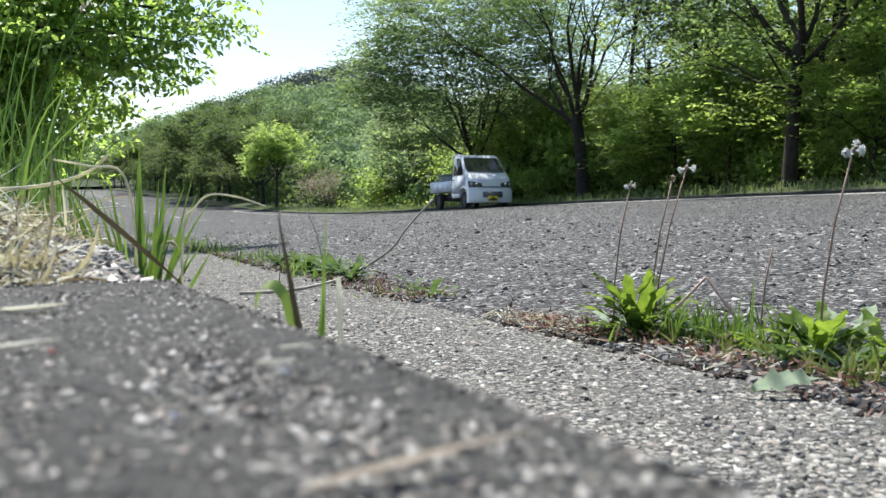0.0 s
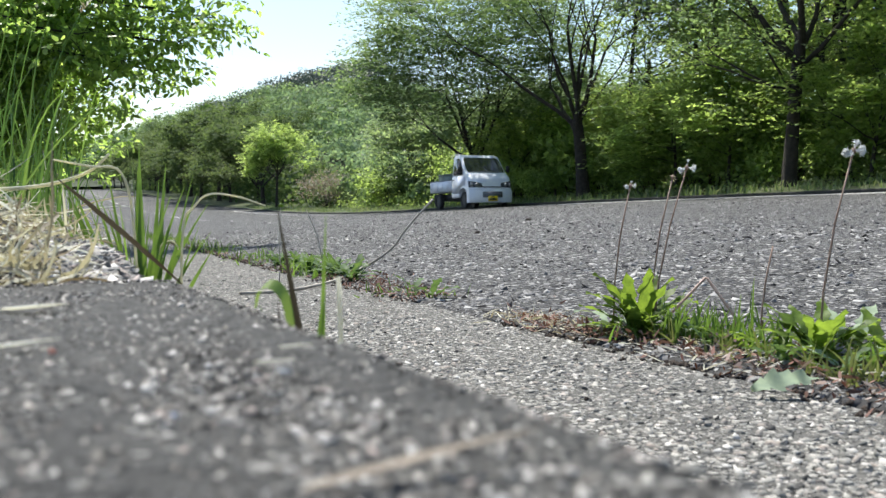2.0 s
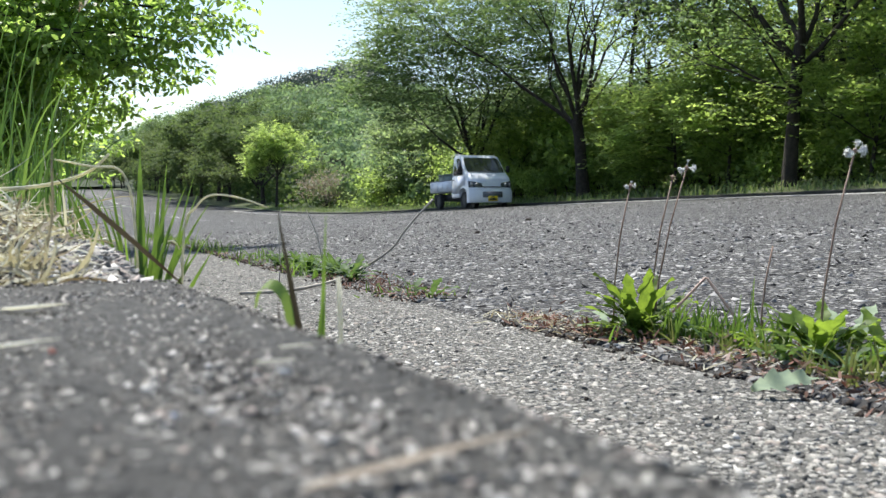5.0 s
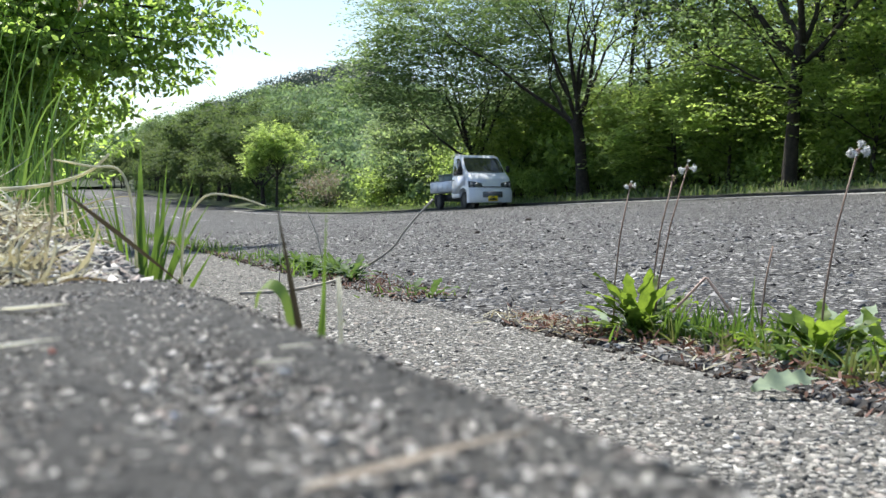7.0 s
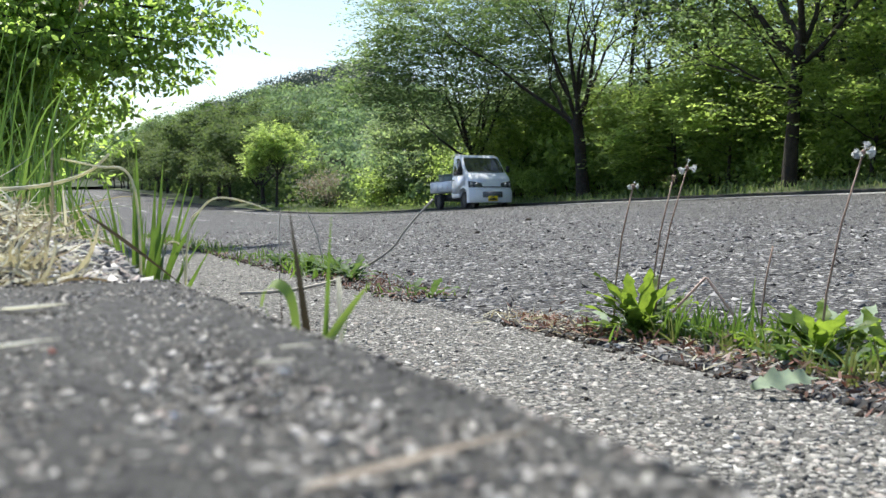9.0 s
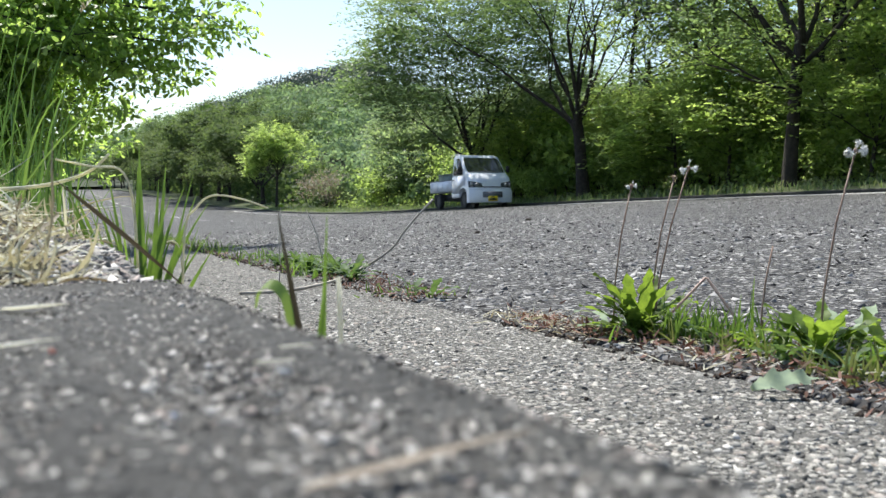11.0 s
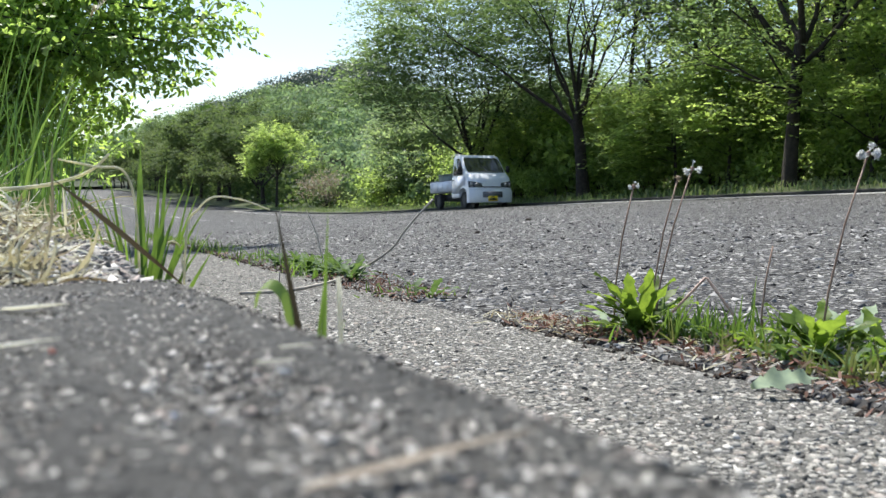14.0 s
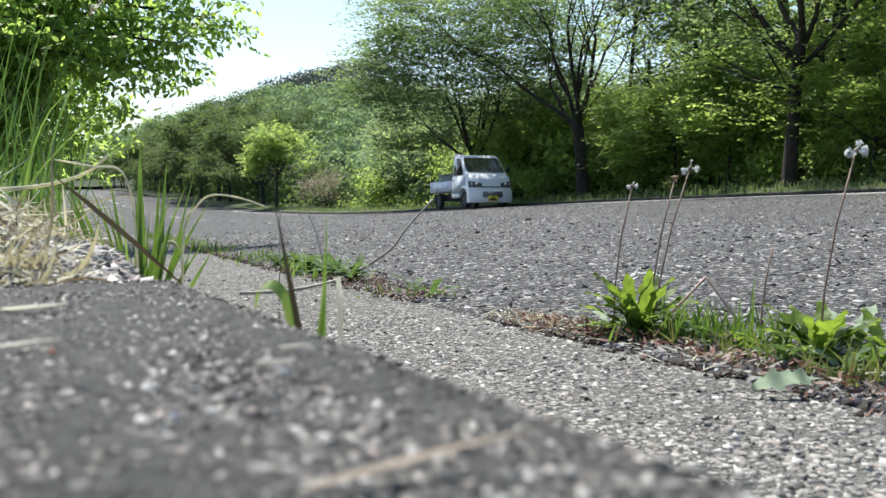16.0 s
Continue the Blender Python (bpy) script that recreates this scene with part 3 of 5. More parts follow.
for s, d, f in ((18.7, 19.0, 1.0), (23.9, 19.2, 0.9), (28.7, 19.0, 0.85), (17.6, 19.6, 1.05), (25.6, 20.0, 0.95), (21.0, 20.5, 1.0), (15.6, 20.2, 1.0)):
    c = copy_thing(slim, pose(*spot(s, d, -0.1), 0, 0, 43 * s))
    c.scale = (f, f, f)
for s, d, f in ((46, 27.5, 0.8), (52, 31, 0.9), (58, 35, 1.0), (50, 35, 0.95)):
    c = copy_thing(wood_b, pose(*spot(s, d, -0.1), 0, 0, 31 * s))
    c.scale = (f, f, f)


def shrub(name, place, seed, height, width, per, leaf, mat, label, stems=7, group="understorey shrubs"):
    rng = np.random.default_rng(seed)
    root = thing(name, place, label, "shrub", group)
    sh, tips = Shape(), []
    for k in range(stems):
        a = 2 * math.pi * k / stems + rng.uniform(-0.3, 0.3)
        le = rng.uniform(0.15, 0.75)
        d = Vector((math.cos(a) * math.sin(le) * width / height, math.sin(a) * math.sin(le) * width / height, math.cos(le)))
        grow(sh, rng, (rng.normal() * 0.1, rng.normal() * 0.1, -0.05), d, height * 0.42, 0.025, 2, tips, 0.4, 2, 0.75, 0.0)
    part("stem", sh, BARK, root)
    part("foliage", leaves("foliage", tips, per, 0.24 * height / 2, leaf, rng, 0.35), mat, root)
    return root


shrub_a = shrub("shrub", spot(28, 18.5), 41, 2.2, 2.2, 15, 0.17, LEAF_BRIGHT, "leafy bright green shrub at the wood's edge")
shrub_b = shrub("shrub", spot(20, 18.2), 42, 2.8, 2.4, 15, 0.16, LEAF_BRIGHT, "loose green shrub at the wood's edge")
shrub_c = shrub("shrub", spot(36, 19), 43, 2.0, 2.4, 15, 0.18, LEAF_DARK, "dark green shrub at the wood's edge")
for k in range(20):
    s = rw.uniform(-4, 62)
    c = copy_thing(rw.choice((shrub_a, shrub_b, shrub_a, shrub_c)), pose(*spot(s, rw.uniform(17.4, 23), -0.05), 0, 0, rw.uniform(0, 360)))
    f = rw.uniform(0.75, 1.35)
    c.scale = (f, f, f)
for s, d, seed, h in ((23.5, 18.6, 71, 1.5), (26.6, 18.8, 72, 1.3), (18.4, 18.7, 73, 1.4), (29.5, 19.2, 74, 1.4), (20.8, 19.5, 75, 1.7), (14.5, 18.8, 76, 1.5), (33.5, 19.5, 77, 1.5), (23.0, 17.0, 78, 1.5), (21.1, 17.3, 79, 1.7), (25.2, 17.2, 82, 1.0), (16.3, 17.4, 85, 1.3), (32.6, 16.9, 86, 1.2)):
    tree("sapling", spot(s, d, -0.05), seed, h, 0.045, 6, 1.25, 68, 2, 30, 0.15, 0.26, LEAF_BRIGHT, "slender sapling with bright layered spring leaves", "tree", "saplings at the wood's edge", flatness=0.75, low=4)
for s, d, f, src in ((36, 19.0, 1.2, shrub_b), (38.5, 20.0, 1.4, shrub_c), (40.5, 18.8, 1.0, shrub_b), (42.5, 20.5, 1.5, shrub_c), (45, 19.6, 1.2, shrub_b), (48, 21, 1.4, shrub_c), (12.5, 17.8, 0.7, shrub_a), (15, 18.0, 0.8, shrub_a), (17.2, 17.7, 0.6, shrub_a), (19.3, 18.0, 0.75, shrub_a), (21.5, 17.7, 0.65, shrub_a), (23.4, 17.9, 0.8, shrub_a), (25.2, 17.7, 0.6, shrub_a), (28.4, 17.8, 0.7, shrub_a), (30.6, 18.0, 0.8, shrub_a), (32.5, 17.8, 0.65, shrub_a)):
    c = copy_thing(src, pose(*spot(s, d, -0.05), 0, 0, 53 * s))
    c.scale = (f, f, f)
for s, d, f in ((41, 22, 0.75), (46, 23, 0.8), (50, 22.5, 0.7), (47, 19.5, 0.68), (50.5, 20.2, 0.72), (54, 21, 0.7)):
    c = copy_thing(wood_a, pose(*spot(s, d, -0.1), 0, 0, 29 * s))
    c.scale = (f, f, f)
for s, d, f, src in ((29.5, 17.8, 1.3, shrub_a), (31.2, 18.4, 1.45, shrub_a), (32.6, 17.6, 1.15, shrub_b), (33.8, 18.6, 1.5, shrub_a), (35.4, 18.0, 1.2, shrub_a), (36.6, 19.0, 1.4, shrub_b), (30.3, 20.0, 1.7, shrub_a), (33, 20.5, 1.8, shrub_a), (25.5, 19.0, 1.2, shrub_a), (22.2, 19.2, 1.1, shrub_a), (29.5, 15.9, 0.6, shrub_a), (31.2, 15.8, 0.55, shrub_b), (32.6, 16.2, 0.7, shrub_a)):
    c = copy_thing(src, pose(*spot(s, d, -0.05), 0, 0, 61 * s))
    c.scale = (f, f, f)
pole = tree("slender_tree", spot(16.0, 18.4), 81, 4.6, 0.075, 5, 1.5, 60, 2, 18, 0.15, 0.34, LEAF_BRIGHT, "slender tree with a thin dark trunk and fresh leaves", "tree", "slender trees at the wood's edge", low=4)
for s, d, f in ((14.6, 18.0, 0.95), (19.6, 19.3, 0.9), (21.6, 20.0, 1.0), (24.4, 19.6, 1.0), (23.0, 21.0, 1.1), (29.2, 20.6, 1.05), (17.4, 20.5, 1.1)):
    c = copy_thing(pole, pose(*spot(s, d, -0.05), 0, 0, 77 * s))
    c.scale = (f, f, f)
shrub("dry_shrub", spot(60, 16.8), 51, 2.6, 3.4, 7, 0.13, LEAF_BROWN, "brownish half-bare shrub on the verge", 14, "")


def thicket():
    """Bare thin stems that stand between the trunks inside the wood."""
    rng = np.random.default_rng(29)
    sh = Shape()
    for _ in range(120):
        p = spot(rng.uniform(10, 34), rng.uniform(18.0, 22.5), -0.1)
        h, lean = rng.uniform(1.6, 4.2), Vector((rng.normal() * 0.16, rng.normal() * 0.16, 1))
        mid = p + lean * h * 0.5 + Vector((rng.normal() * 0.08, rng.normal() * 0.08, 0))
        top = p + lean * h
        r = rng.uniform(0.012, 0.032)
        sh.tube([p, mid, top], [r, r * 0.8, r * 0.3], 5, cap=False)
        for _ in range(4):
            q = mid.lerp(top, rng.uniform(-0.3, 0.9))
            a = rng.uniform(0, 2 * math.pi)
            sh.tube([q, q + Vector((math.cos(a) * 0.3, math.sin(a) * 0.3, 0.22)), q + Vector((math.cos(a) * 0.6, math.sin(a) * 0.6, 0.35))], [r * 0.4, r * 0.3, r * 0.12], 4, cap=False)
    tagged(part("thicket", sh, TWIG), "thin grey-brown bare stems standing in the wood", "thicket", "", "stuff")


thicket()


def undergrowth():
    """Low growth that closes the foot of the wood and of the tree row."""
    rng = np.random.default_rng(19)
    for name, mat, n, s0, s1, d0, d1, h, leaf, label in (
            ("undergrowth", LEAF_DARK, 1000, -6, 75, 20, 31, 1.4, 0.24, "dense dark undergrowth in the wood"),
            ("undergrowth", LEAF_BRIGHT, 650, -6, 60, 16.6, 20, 0.8, 0.15, "green undergrowth at the wood's edge"),
            ("undergrowth", LEAF_BROWN, 260, -4, 70, 20.5, 32, 2.6, 0.24, "brown dead growth inside the wood"),
            # dark leaves stand in for the shadow beneath the row trees
            ("undergrowth", LEAF_SHADY, 1500, 60, 215, 17.5, 26, 2.2, 0.4, "undergrowth below the far tree row, shadow put into its dark green"),
            ("undergrowth", LEAF_DARK, 1700, -10, 115, 38, 54, 6.5, 0.5, "deep shaded foliage at the back of the wood")):
        cs = []
        for _ in range(n):
            s, d = rng.uniform(s0, s1), rng.uniform(d0, d1)
            p = spot(s, d)
            top = h * (0.65 + 0.7 * noise.noise((s * 0.22, d * 0.22, 6.0)))
            cs.append((p.x, p.y, p.z + max(0.1, top) * rng.uniform(0.05, 1.0)))
        tagged(part(name, leaves(name, cs, 24, 0.1 + leaf * 1.3, leaf, rng, 0.35, 0.6, 0.8), mat), label, "undergrowth", "", "stuff")


undergrowth()


def young_growth():
    """Rounded pale bushes and young trees behind the far tree row."""
    rng = np.random.default_rng(23)
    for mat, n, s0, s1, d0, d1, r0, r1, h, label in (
            # the first set shares the hill's haze-tinted leaf tones
            (LEAF_HILL_HAZY, 150, 52, 95, 24, 46, 0.8, 1.9, 3.2, "pale green bushes and young trees behind the verge"),
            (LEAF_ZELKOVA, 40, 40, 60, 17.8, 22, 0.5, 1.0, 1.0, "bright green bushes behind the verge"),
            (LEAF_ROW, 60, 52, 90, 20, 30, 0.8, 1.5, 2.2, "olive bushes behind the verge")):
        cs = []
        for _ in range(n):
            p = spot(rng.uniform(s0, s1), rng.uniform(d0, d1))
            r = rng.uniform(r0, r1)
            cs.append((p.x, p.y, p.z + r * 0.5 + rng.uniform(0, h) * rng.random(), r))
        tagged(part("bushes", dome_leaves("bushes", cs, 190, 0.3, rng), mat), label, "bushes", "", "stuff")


young_growth()


# ---- the hill ----
def hill_z(x, y):
    def lump(cx, cy, rx, ry, h):
        return h * math.exp(-((x - cx) / rx) ** 2 - ((y - cy) / ry) ** 2)
    return lump(-36, 430, 55, 110, 47.5) + lump(-112, 430, 49, 110, 22) + lump(65, 490, 115, 110, 13) + 2.0 * noise.noise((x * 0.03, y * 0.03, 1)) - 1.0


def hill():
    sh = Shape()
    nx, ny = 60, 36
    for j in range(ny):
        for i in range(nx):
            x, y = -330 + 660 * i / (nx - 1), 250 + 400 * j / (ny - 1)
            sh.v.append(Vector((x, y, hill_z(x, y))))
    for j in range(ny - 1):
        for i in range(nx - 1):
            a = j * nx + i
            sh.f.append((a, a + 1, a + nx + 1, a + nx))
    tagged(part("hill", sh, HILL), "low wooded hill beyond the road", "hill", "", "structure")
    rng = np.random.default_rng(7)
    # the pale woods carry the haze in their leaf colour
    for name, mat, count, pines, label in (("hill_woods", LEAF_HILL_HAZY, 1100, False, "spring-green woods covering the hill, haze mixed into their pale colour"), ("hill_woods", LEAF_ZELKOVA, 300, False, "darker green trees among the hill's woods"), ("hill_pines", LEAF_PINE, 150, True, "dark pines near the hill's crest")):
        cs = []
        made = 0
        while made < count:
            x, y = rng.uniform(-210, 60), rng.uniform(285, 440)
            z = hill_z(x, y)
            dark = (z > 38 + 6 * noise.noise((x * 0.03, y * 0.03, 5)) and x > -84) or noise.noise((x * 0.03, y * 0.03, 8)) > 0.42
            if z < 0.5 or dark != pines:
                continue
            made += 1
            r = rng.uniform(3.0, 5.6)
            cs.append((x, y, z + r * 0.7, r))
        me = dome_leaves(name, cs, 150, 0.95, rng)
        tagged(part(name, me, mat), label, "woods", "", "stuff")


hill()


# ---- the truck ----
PAINT = plain("white_truck_paint", (0.7, 0.72, 0.8), (0.76, 0.78, 0.84), 3, 0.3, spec=0.6)
# Opaque panes; the unlit cab inside is put into their dark colour.
GLASS_DARK = plain("dark_cab_glass", (0.012, 0.015, 0.016), (0.02, 0.024, 0.024), 2, 0.05, spec=0.9)
TYRE = plain("black_tyre_rubber", (0.012, 0.012, 0.013), (0.03, 0.03, 0.03), 20, 0.85)
STEEL = plain("grey_wheel_steel", (0.25, 0.25, 0.26), (0.4, 0.4, 0.41), 12, 0.45, 0.6)
BLACK = plain("black_plastic", (0.015, 0.015, 0.016), (0.035, 0.035, 0.035), 20, 0.6)
LAMP = plain("headlight_lens", (0.05, 0.055, 0.06), (0.12, 0.125, 0.13), 14, 0.12, 0.0)
YELLOW = plain("yellow_plate", (0.75, 0.52, 0.02), (0.8, 0.58, 0.03), 10, 0.5)
# Darker wheel steel that takes the shadow under the truck into its colour.
RIM = plain("shaded_wheel_steel", (0.03, 0.03, 0.032), (0.07, 0.07, 0.07), 12, 0.6, 0.3)
GREY = plain("grey_grille", (0.12, 0.13, 0.16), (0.2, 0.21, 0.24), 10, 0.5)
CRATE = plain("grey_green_crate", (0.1, 0.14, 0.12), (0.16, 0.2, 0.17), 6, 0.7)


def slab(profile, y0, y1, bevel=0.02, taper=None):
    """A side profile of (x, z) drawn out from y0 to y1, its edges rounded."""
    bm = bmesh.new()
    rows = []
    for y in (y0, y1):
        rows.append([bm.verts.new((x, y if taper is None else y * taper(z), z)) for x, z in profile])
    n = len(profile)
    bm.faces.new(rows[0])
    bm.faces.new(list(reversed(rows[1])))
    for k in range(n):
        bm.faces.new((rows[0][k], rows[1][k], rows[1][(k + 1) % n], rows[0][(k + 1) % n]))
    bmesh.ops.recalc_face_normals(bm, faces=bm.faces)
    if bevel:
        bmesh.ops.bevel(bm, geom=list(bm.edges), offset=bevel, segments=3, affect="EDGES", clamp_overlap=True)
    return bm


def cuboid(lo, hi, bevel=0.01):
    return slab([(lo[0], lo[2]), (hi[0], lo[2]), (hi[0], hi[2]), (lo[0], hi[2])], lo[1], hi[1], bevel)


def panel(pts, thick=0.012):
    """A four-cornered pane with thickness."""
    bm = bmesh.new()
    p = [Vector(q) for q in pts]
    nrm = (p[1] - p[0]).cross(p[2] - p[0]).normalized() * thick
    a = [bm.verts.new(q + nrm) for q in p]
    b = [bm.verts.new(q - nrm) for q in p]
    bm.faces.new(a)
    bm.faces.new(list(reversed(b)))
    for k in range(len(p)):
        j = (k + 1) % len(p)
        bm.faces.new((a[k], b[k], b[j], a[j]))
    bmesh.ops.recalc_face_normals(bm, faces=bm.faces)
    return bm


def wheel_mesh(r, w, inner=0.0):
    bm = bmesh.new()
    n = 28
    ring = [(inner, -w / 2), (r * 0.93, -w / 2), (r, -w * 0.36), (r, w * 0.36), (r * 0.93, w / 2), (inner, w / 2)]
    rows = []
    for k in range(n):
        a = 2 * math.pi * k / n
        rows.append([bm.verts.new((q * math.cos(a), y, q * math.sin(a))) for q, y in ring])
    for k in range(n):
        A, B = rows[k], rows[(k + 1) % n]
        for j in range(len(ring)):
            i = (j + 1) % len(ring)
            bm.faces.new((A[j], A[i], B[i], B[j]))
    bmesh.ops.recalc_face_normals(bm, faces=bm.faces)
    return bm


def bowed(profile, half, taper, back):
    """A side profile of (x, z, share) drawn across the truck; back(u) draws its front in towards the sides."""
    bm = bmesh.new()
    n, rows = len(profile), []
    for u in (-1, -0.985, -0.94, -0.85, -0.7, -0.45, -0.2, 0, 0.2, 0.45, 0.7, 0.85, 0.94, 0.985, 1):
        drop = 0.02 * max(0.0, abs(u) - 0.94) / 0.06
        rows.append([bm.verts.new((x - back(u) * f, u * half * taper(z), z - (drop if z > 1.6 else 0))) for x, z, f in profile])
    bm.faces.new(rows[0])
    bm.faces.new(list(reversed(rows[-1])))
    for a, b in zip(rows, rows[1:]):
        for k in range(n):
            bm.faces.new((a[k], b[k], b[(k + 1) % n], a[(k + 1) % n]))
    bmesh.ops.recalc_face_normals(bm, faces=bm.faces)
    for e in bm.edges:
        e.smooth = len(e.link_faces) == 2 and e.calc_face_angle(0.0) < radians(40)
    return bm


def truck(s, d, heading):
    x, y = flat(s, d)
    root = thing("pickup_truck", (x, y, road_z(s, d) + 0.006), "small white pickup truck parked at the far road edge", "truck")
    fwd = Vector((math.sin(radians(heading)), -math.cos(radians(heading)), 0))
    e = 1.2
    grade = (road_z(s - e, d) - road_z(s + e, d)) / (2 * e)
    pitch = math.degrees(math.atan(grade))
    root.matrix_basis = Matrix.Translation((x, y, road_z(s, d) + 0.006)) @ pose(0, 0, 0, 0, 0, math.degrees(math.atan2(fwd.y, fwd.x))) @ pose(0, 0, 0, 0, -pitch, 0)
    # +x forward from the middle of the wheelbase, y to the truck's left
    nose = 1.62
    W = 0.735
    lean_in = lambda z: 1.0 if z < 1.0 else 1.0 - 0.16 * (z - 1.0)
    back = lambda u: 0.05 * u * u + 0.10 * abs(u) ** 7
    cab = bowed([(nose - 0.02, 0.3, 1), (nose, 0.52, 1), (nose - 0.02, 0.74, 1), (nose - 0.06, 0.88, 1), (nose - 0.14, 0.98, 1), (nose - 0.36, 1.13, 0.9), (nose - 0.60, 1.37, 0.7), (nose - 0.82, 1.60, 0.5), (nose - 0.93, 1.68, 0.35), (nose - 1.10, 1.72, 0.1), (nose - 1.38, 1.71, 0), (nose - 1.46, 1.65, 0), (nose - 1.50, 0.42, 0), (nose - 0.92, 0.36, 0), (nose - 0.86, 0.54, 0), (nose - 0.72, 0.64, 0), (nose - 0.46, 0.64, 0), (nose - 0.32, 0.54, 0), (nose - 0.26, 0.33, 0)], W, lean_in, back)
    part("cab", cab, PAINT, root, "white painted cab")
    # windscreen, bowed like the cab behind it
    screen = Shape()
    rows, cols = 6, 14
    for i in range(rows + 1):
        v = i / rows
        z = 1.145 + 0.475 * v
        for k in range(cols + 1):
            u = 2 * k / cols - 1
            trim = 0.055 + 0.03 * max(0.0, abs(2 * v - 1) - 0.6)
            if i in (0, rows) and k in (0, cols):
                trim += 0.04
            y = u * (W * lean_in(z) - trim)
            x = nose - 0.36 - (z - 1.13) * 0.46 / 0.47 - back(y / W) * (0.9 - 0.4 * v) + 0.014
            screen.v.append(Vector((x, y, z)))
    for i in range(rows):
        for k in range(cols):
            q = i * (cols + 1) + k
            screen.f.append((q, q + 1, q + cols + 2, q + cols + 1))
    glass = part("windscreen", screen, GLASS_DARK, root, "dark reflecting windscreen")
    for sgn in (-1, 1):
        part("wiper", Shape().tube([(nose - 0.345, sgn * 0.05 + 0.28, 1.15), (nose - 0.36, sgn * 0.05 - 0.2, 1.175)], [0.009, 0.006], 6), BLACK, glass)
    part("cowl", Shape().tube([(nose - 0.335 - back(u), u * W * 0.93, 1.128) for u in (-0.95, -0.8, -0.4, 0, 0.4, 0.8, 0.95)], [0.016] * 7, 6), GREY, root, "dark strip under the windscreen")
    for sgn in (-1, 1):
        door = part("door", panel([(nose - 0.90, sgn * (W + 0.002), 0.46), (nose - 1.44, sgn * (W + 0.002), 0.46), (nose - 1.44, sgn * (W + 0.002), 1.02), (nose - 0.44, sgn * (W + 0.002), 1.02), (nose - 0.48, sgn * (W + 0.002), 0.72), (nose - 0.74, sgn * (W + 0.002), 0.7)], 0.006), PAINT, root)
        q0, q1 = lean_in(1.06) * W + 0.004, lean_in(1.6) * W + 0.004
        part("side_window", panel([(nose - 0.58, sgn * q0, 1.06), (nose - 1.36, sgn * q0, 1.06), (nose - 1.36, sgn * q1, 1.59), (nose - 1.0, sgn * q1, 1.6), (nose - 0.9, sgn * (q0 + 2 * q1) / 3, 1.5)], 0.006), GLASS_DARK, root, "dark side window")
        part("door_handle", cuboid((nose - 1.38, sgn * (W + 0.016) - 0.012, 0.9), (nose - 1.24, sgn * (W + 0.016) + 0.012, 0.93), 0.005), BLACK, door)
        # headlight: a clear lens that wraps round the cab's corner, lower and narrower towards the middle
        lens = Shape()
        us = (0.44, 0.55, 0.66, 0.77, 0.87, 0.95, 0.995)
        for u in us:
            e = (u - 0.44) / 0.555
            for z in (0.64, 0.645 + 0.13 * (0.55 + 0.45 * e), 0.66 + 0.185 * (0.62 + 0.38 * e)):
                face = nose - 0.01 if z < 0.7 else nose - 0.01 - (z - 0.7) * 0.3
                lens.v.append(Vector((face - back(u) + 0.012, sgn * u * W, z)))
        for k in range(len(us) - 1):
            for j in range(2):
                q = 3 * k + j
                lens.f.append((q, q + 1, q + 4, q + 3) if sgn < 0 else (q, q + 3, q + 4, q + 1))
        hl = part("headlight", lens, LAMP, root, "clear headlight in a dark surround")
        part("reflector", Shape().tube([(nose - 0.045, sgn * 0.50, 0.73), (nose + 0.012 - back(0.68), sgn * 0.50, 0.73)], [0.05, 0.068], 12), STEEL, hl)
        part("turn_signal", cuboid((nose - 0.1, sgn * 0.655 - 0.04, 0.66), (nose + 0.022 - back(0.89), sgn * 0.655 + 0.035, 0.8), 0.01), STEEL, hl)
        mir = part("mirror", cuboid((nose - 0.60, sgn * (W + 0.10) - 0.06, 1.14), (nose - 0.54, sgn * (W + 0.10) + 0.06, 1.36), 0.02), BLACK, root, "black door mirror")
        part("mirror_arm", cuboid((nose - 0.6, sgn * (W + 0.02) - 0.05, 1.2), (nose - 0.57, sgn * (W + 0.02) + 0.05, 1.225), 0.006), BLACK, mir)
        part("sill", cuboid((nose - 1.48, sgn * (W - 0.03) - 0.03, 0.34), (nose - 0.93, sgn * (W - 0.03) + 0.03, 0.43), 0.01), PAINT, root)
    bump_bar = part("bumper", bowed([(nose + 0.035, 0.17, 1), (nose + 0.075, 0.24, 1), (nose + 0.08, 0.36, 1), (nose + 0.07, 0.53, 1), (nose + 0.05, 0.575, 1), (nose + 0.0, 0.59, 1), (nose - 0.26, 0.59, 0), (nose - 0.26, 0.17, 0)], W + 0.008, lambda z: 1.0, back), PAINT, root, "white front bumper")
    part("air_intake", cuboid((nose + 0.03, -0.34, 0.32), (nose + 0.085, 0.34, 0.51), 0.01), GREY, bump_bar, "grey slotted intake")
    for k in range(3):
        part("slat", cuboid((nose + 0.07, -0.32, 0.365 + 0.05 * k), (nose + 0.092, 0.32, 0.378 + 0.05 * k), 0.003), BLACK, bump_bar)
    plate = part("number_plate", cuboid((nose + 0.08, -0.165, 0.21), (nose + 0.1, 0.165, 0.37), 0.006), YELLOW, bump_bar, "yellow plate with dark bars")
    part("plate_bar", cuboid((nose + 0.098, -0.12, 0.24), (nose + 0.103, 0.12, 0.30), 0.001), BLACK, plate)
    part("plate_bar", cuboid((nose + 0.098, -0.06, 0.325), (nose + 0.103, 0.06, 0.345), 0.001), BLACK, plate)
    part("front_gap", Shape().tube([(nose - back(u) + 0.004, u * W, 0.655) for u in (-0.46, -0.2, 0, 0.2, 0.46)], [0.016] * 5, 6), BLACK, root, "dark slot between the headlights")
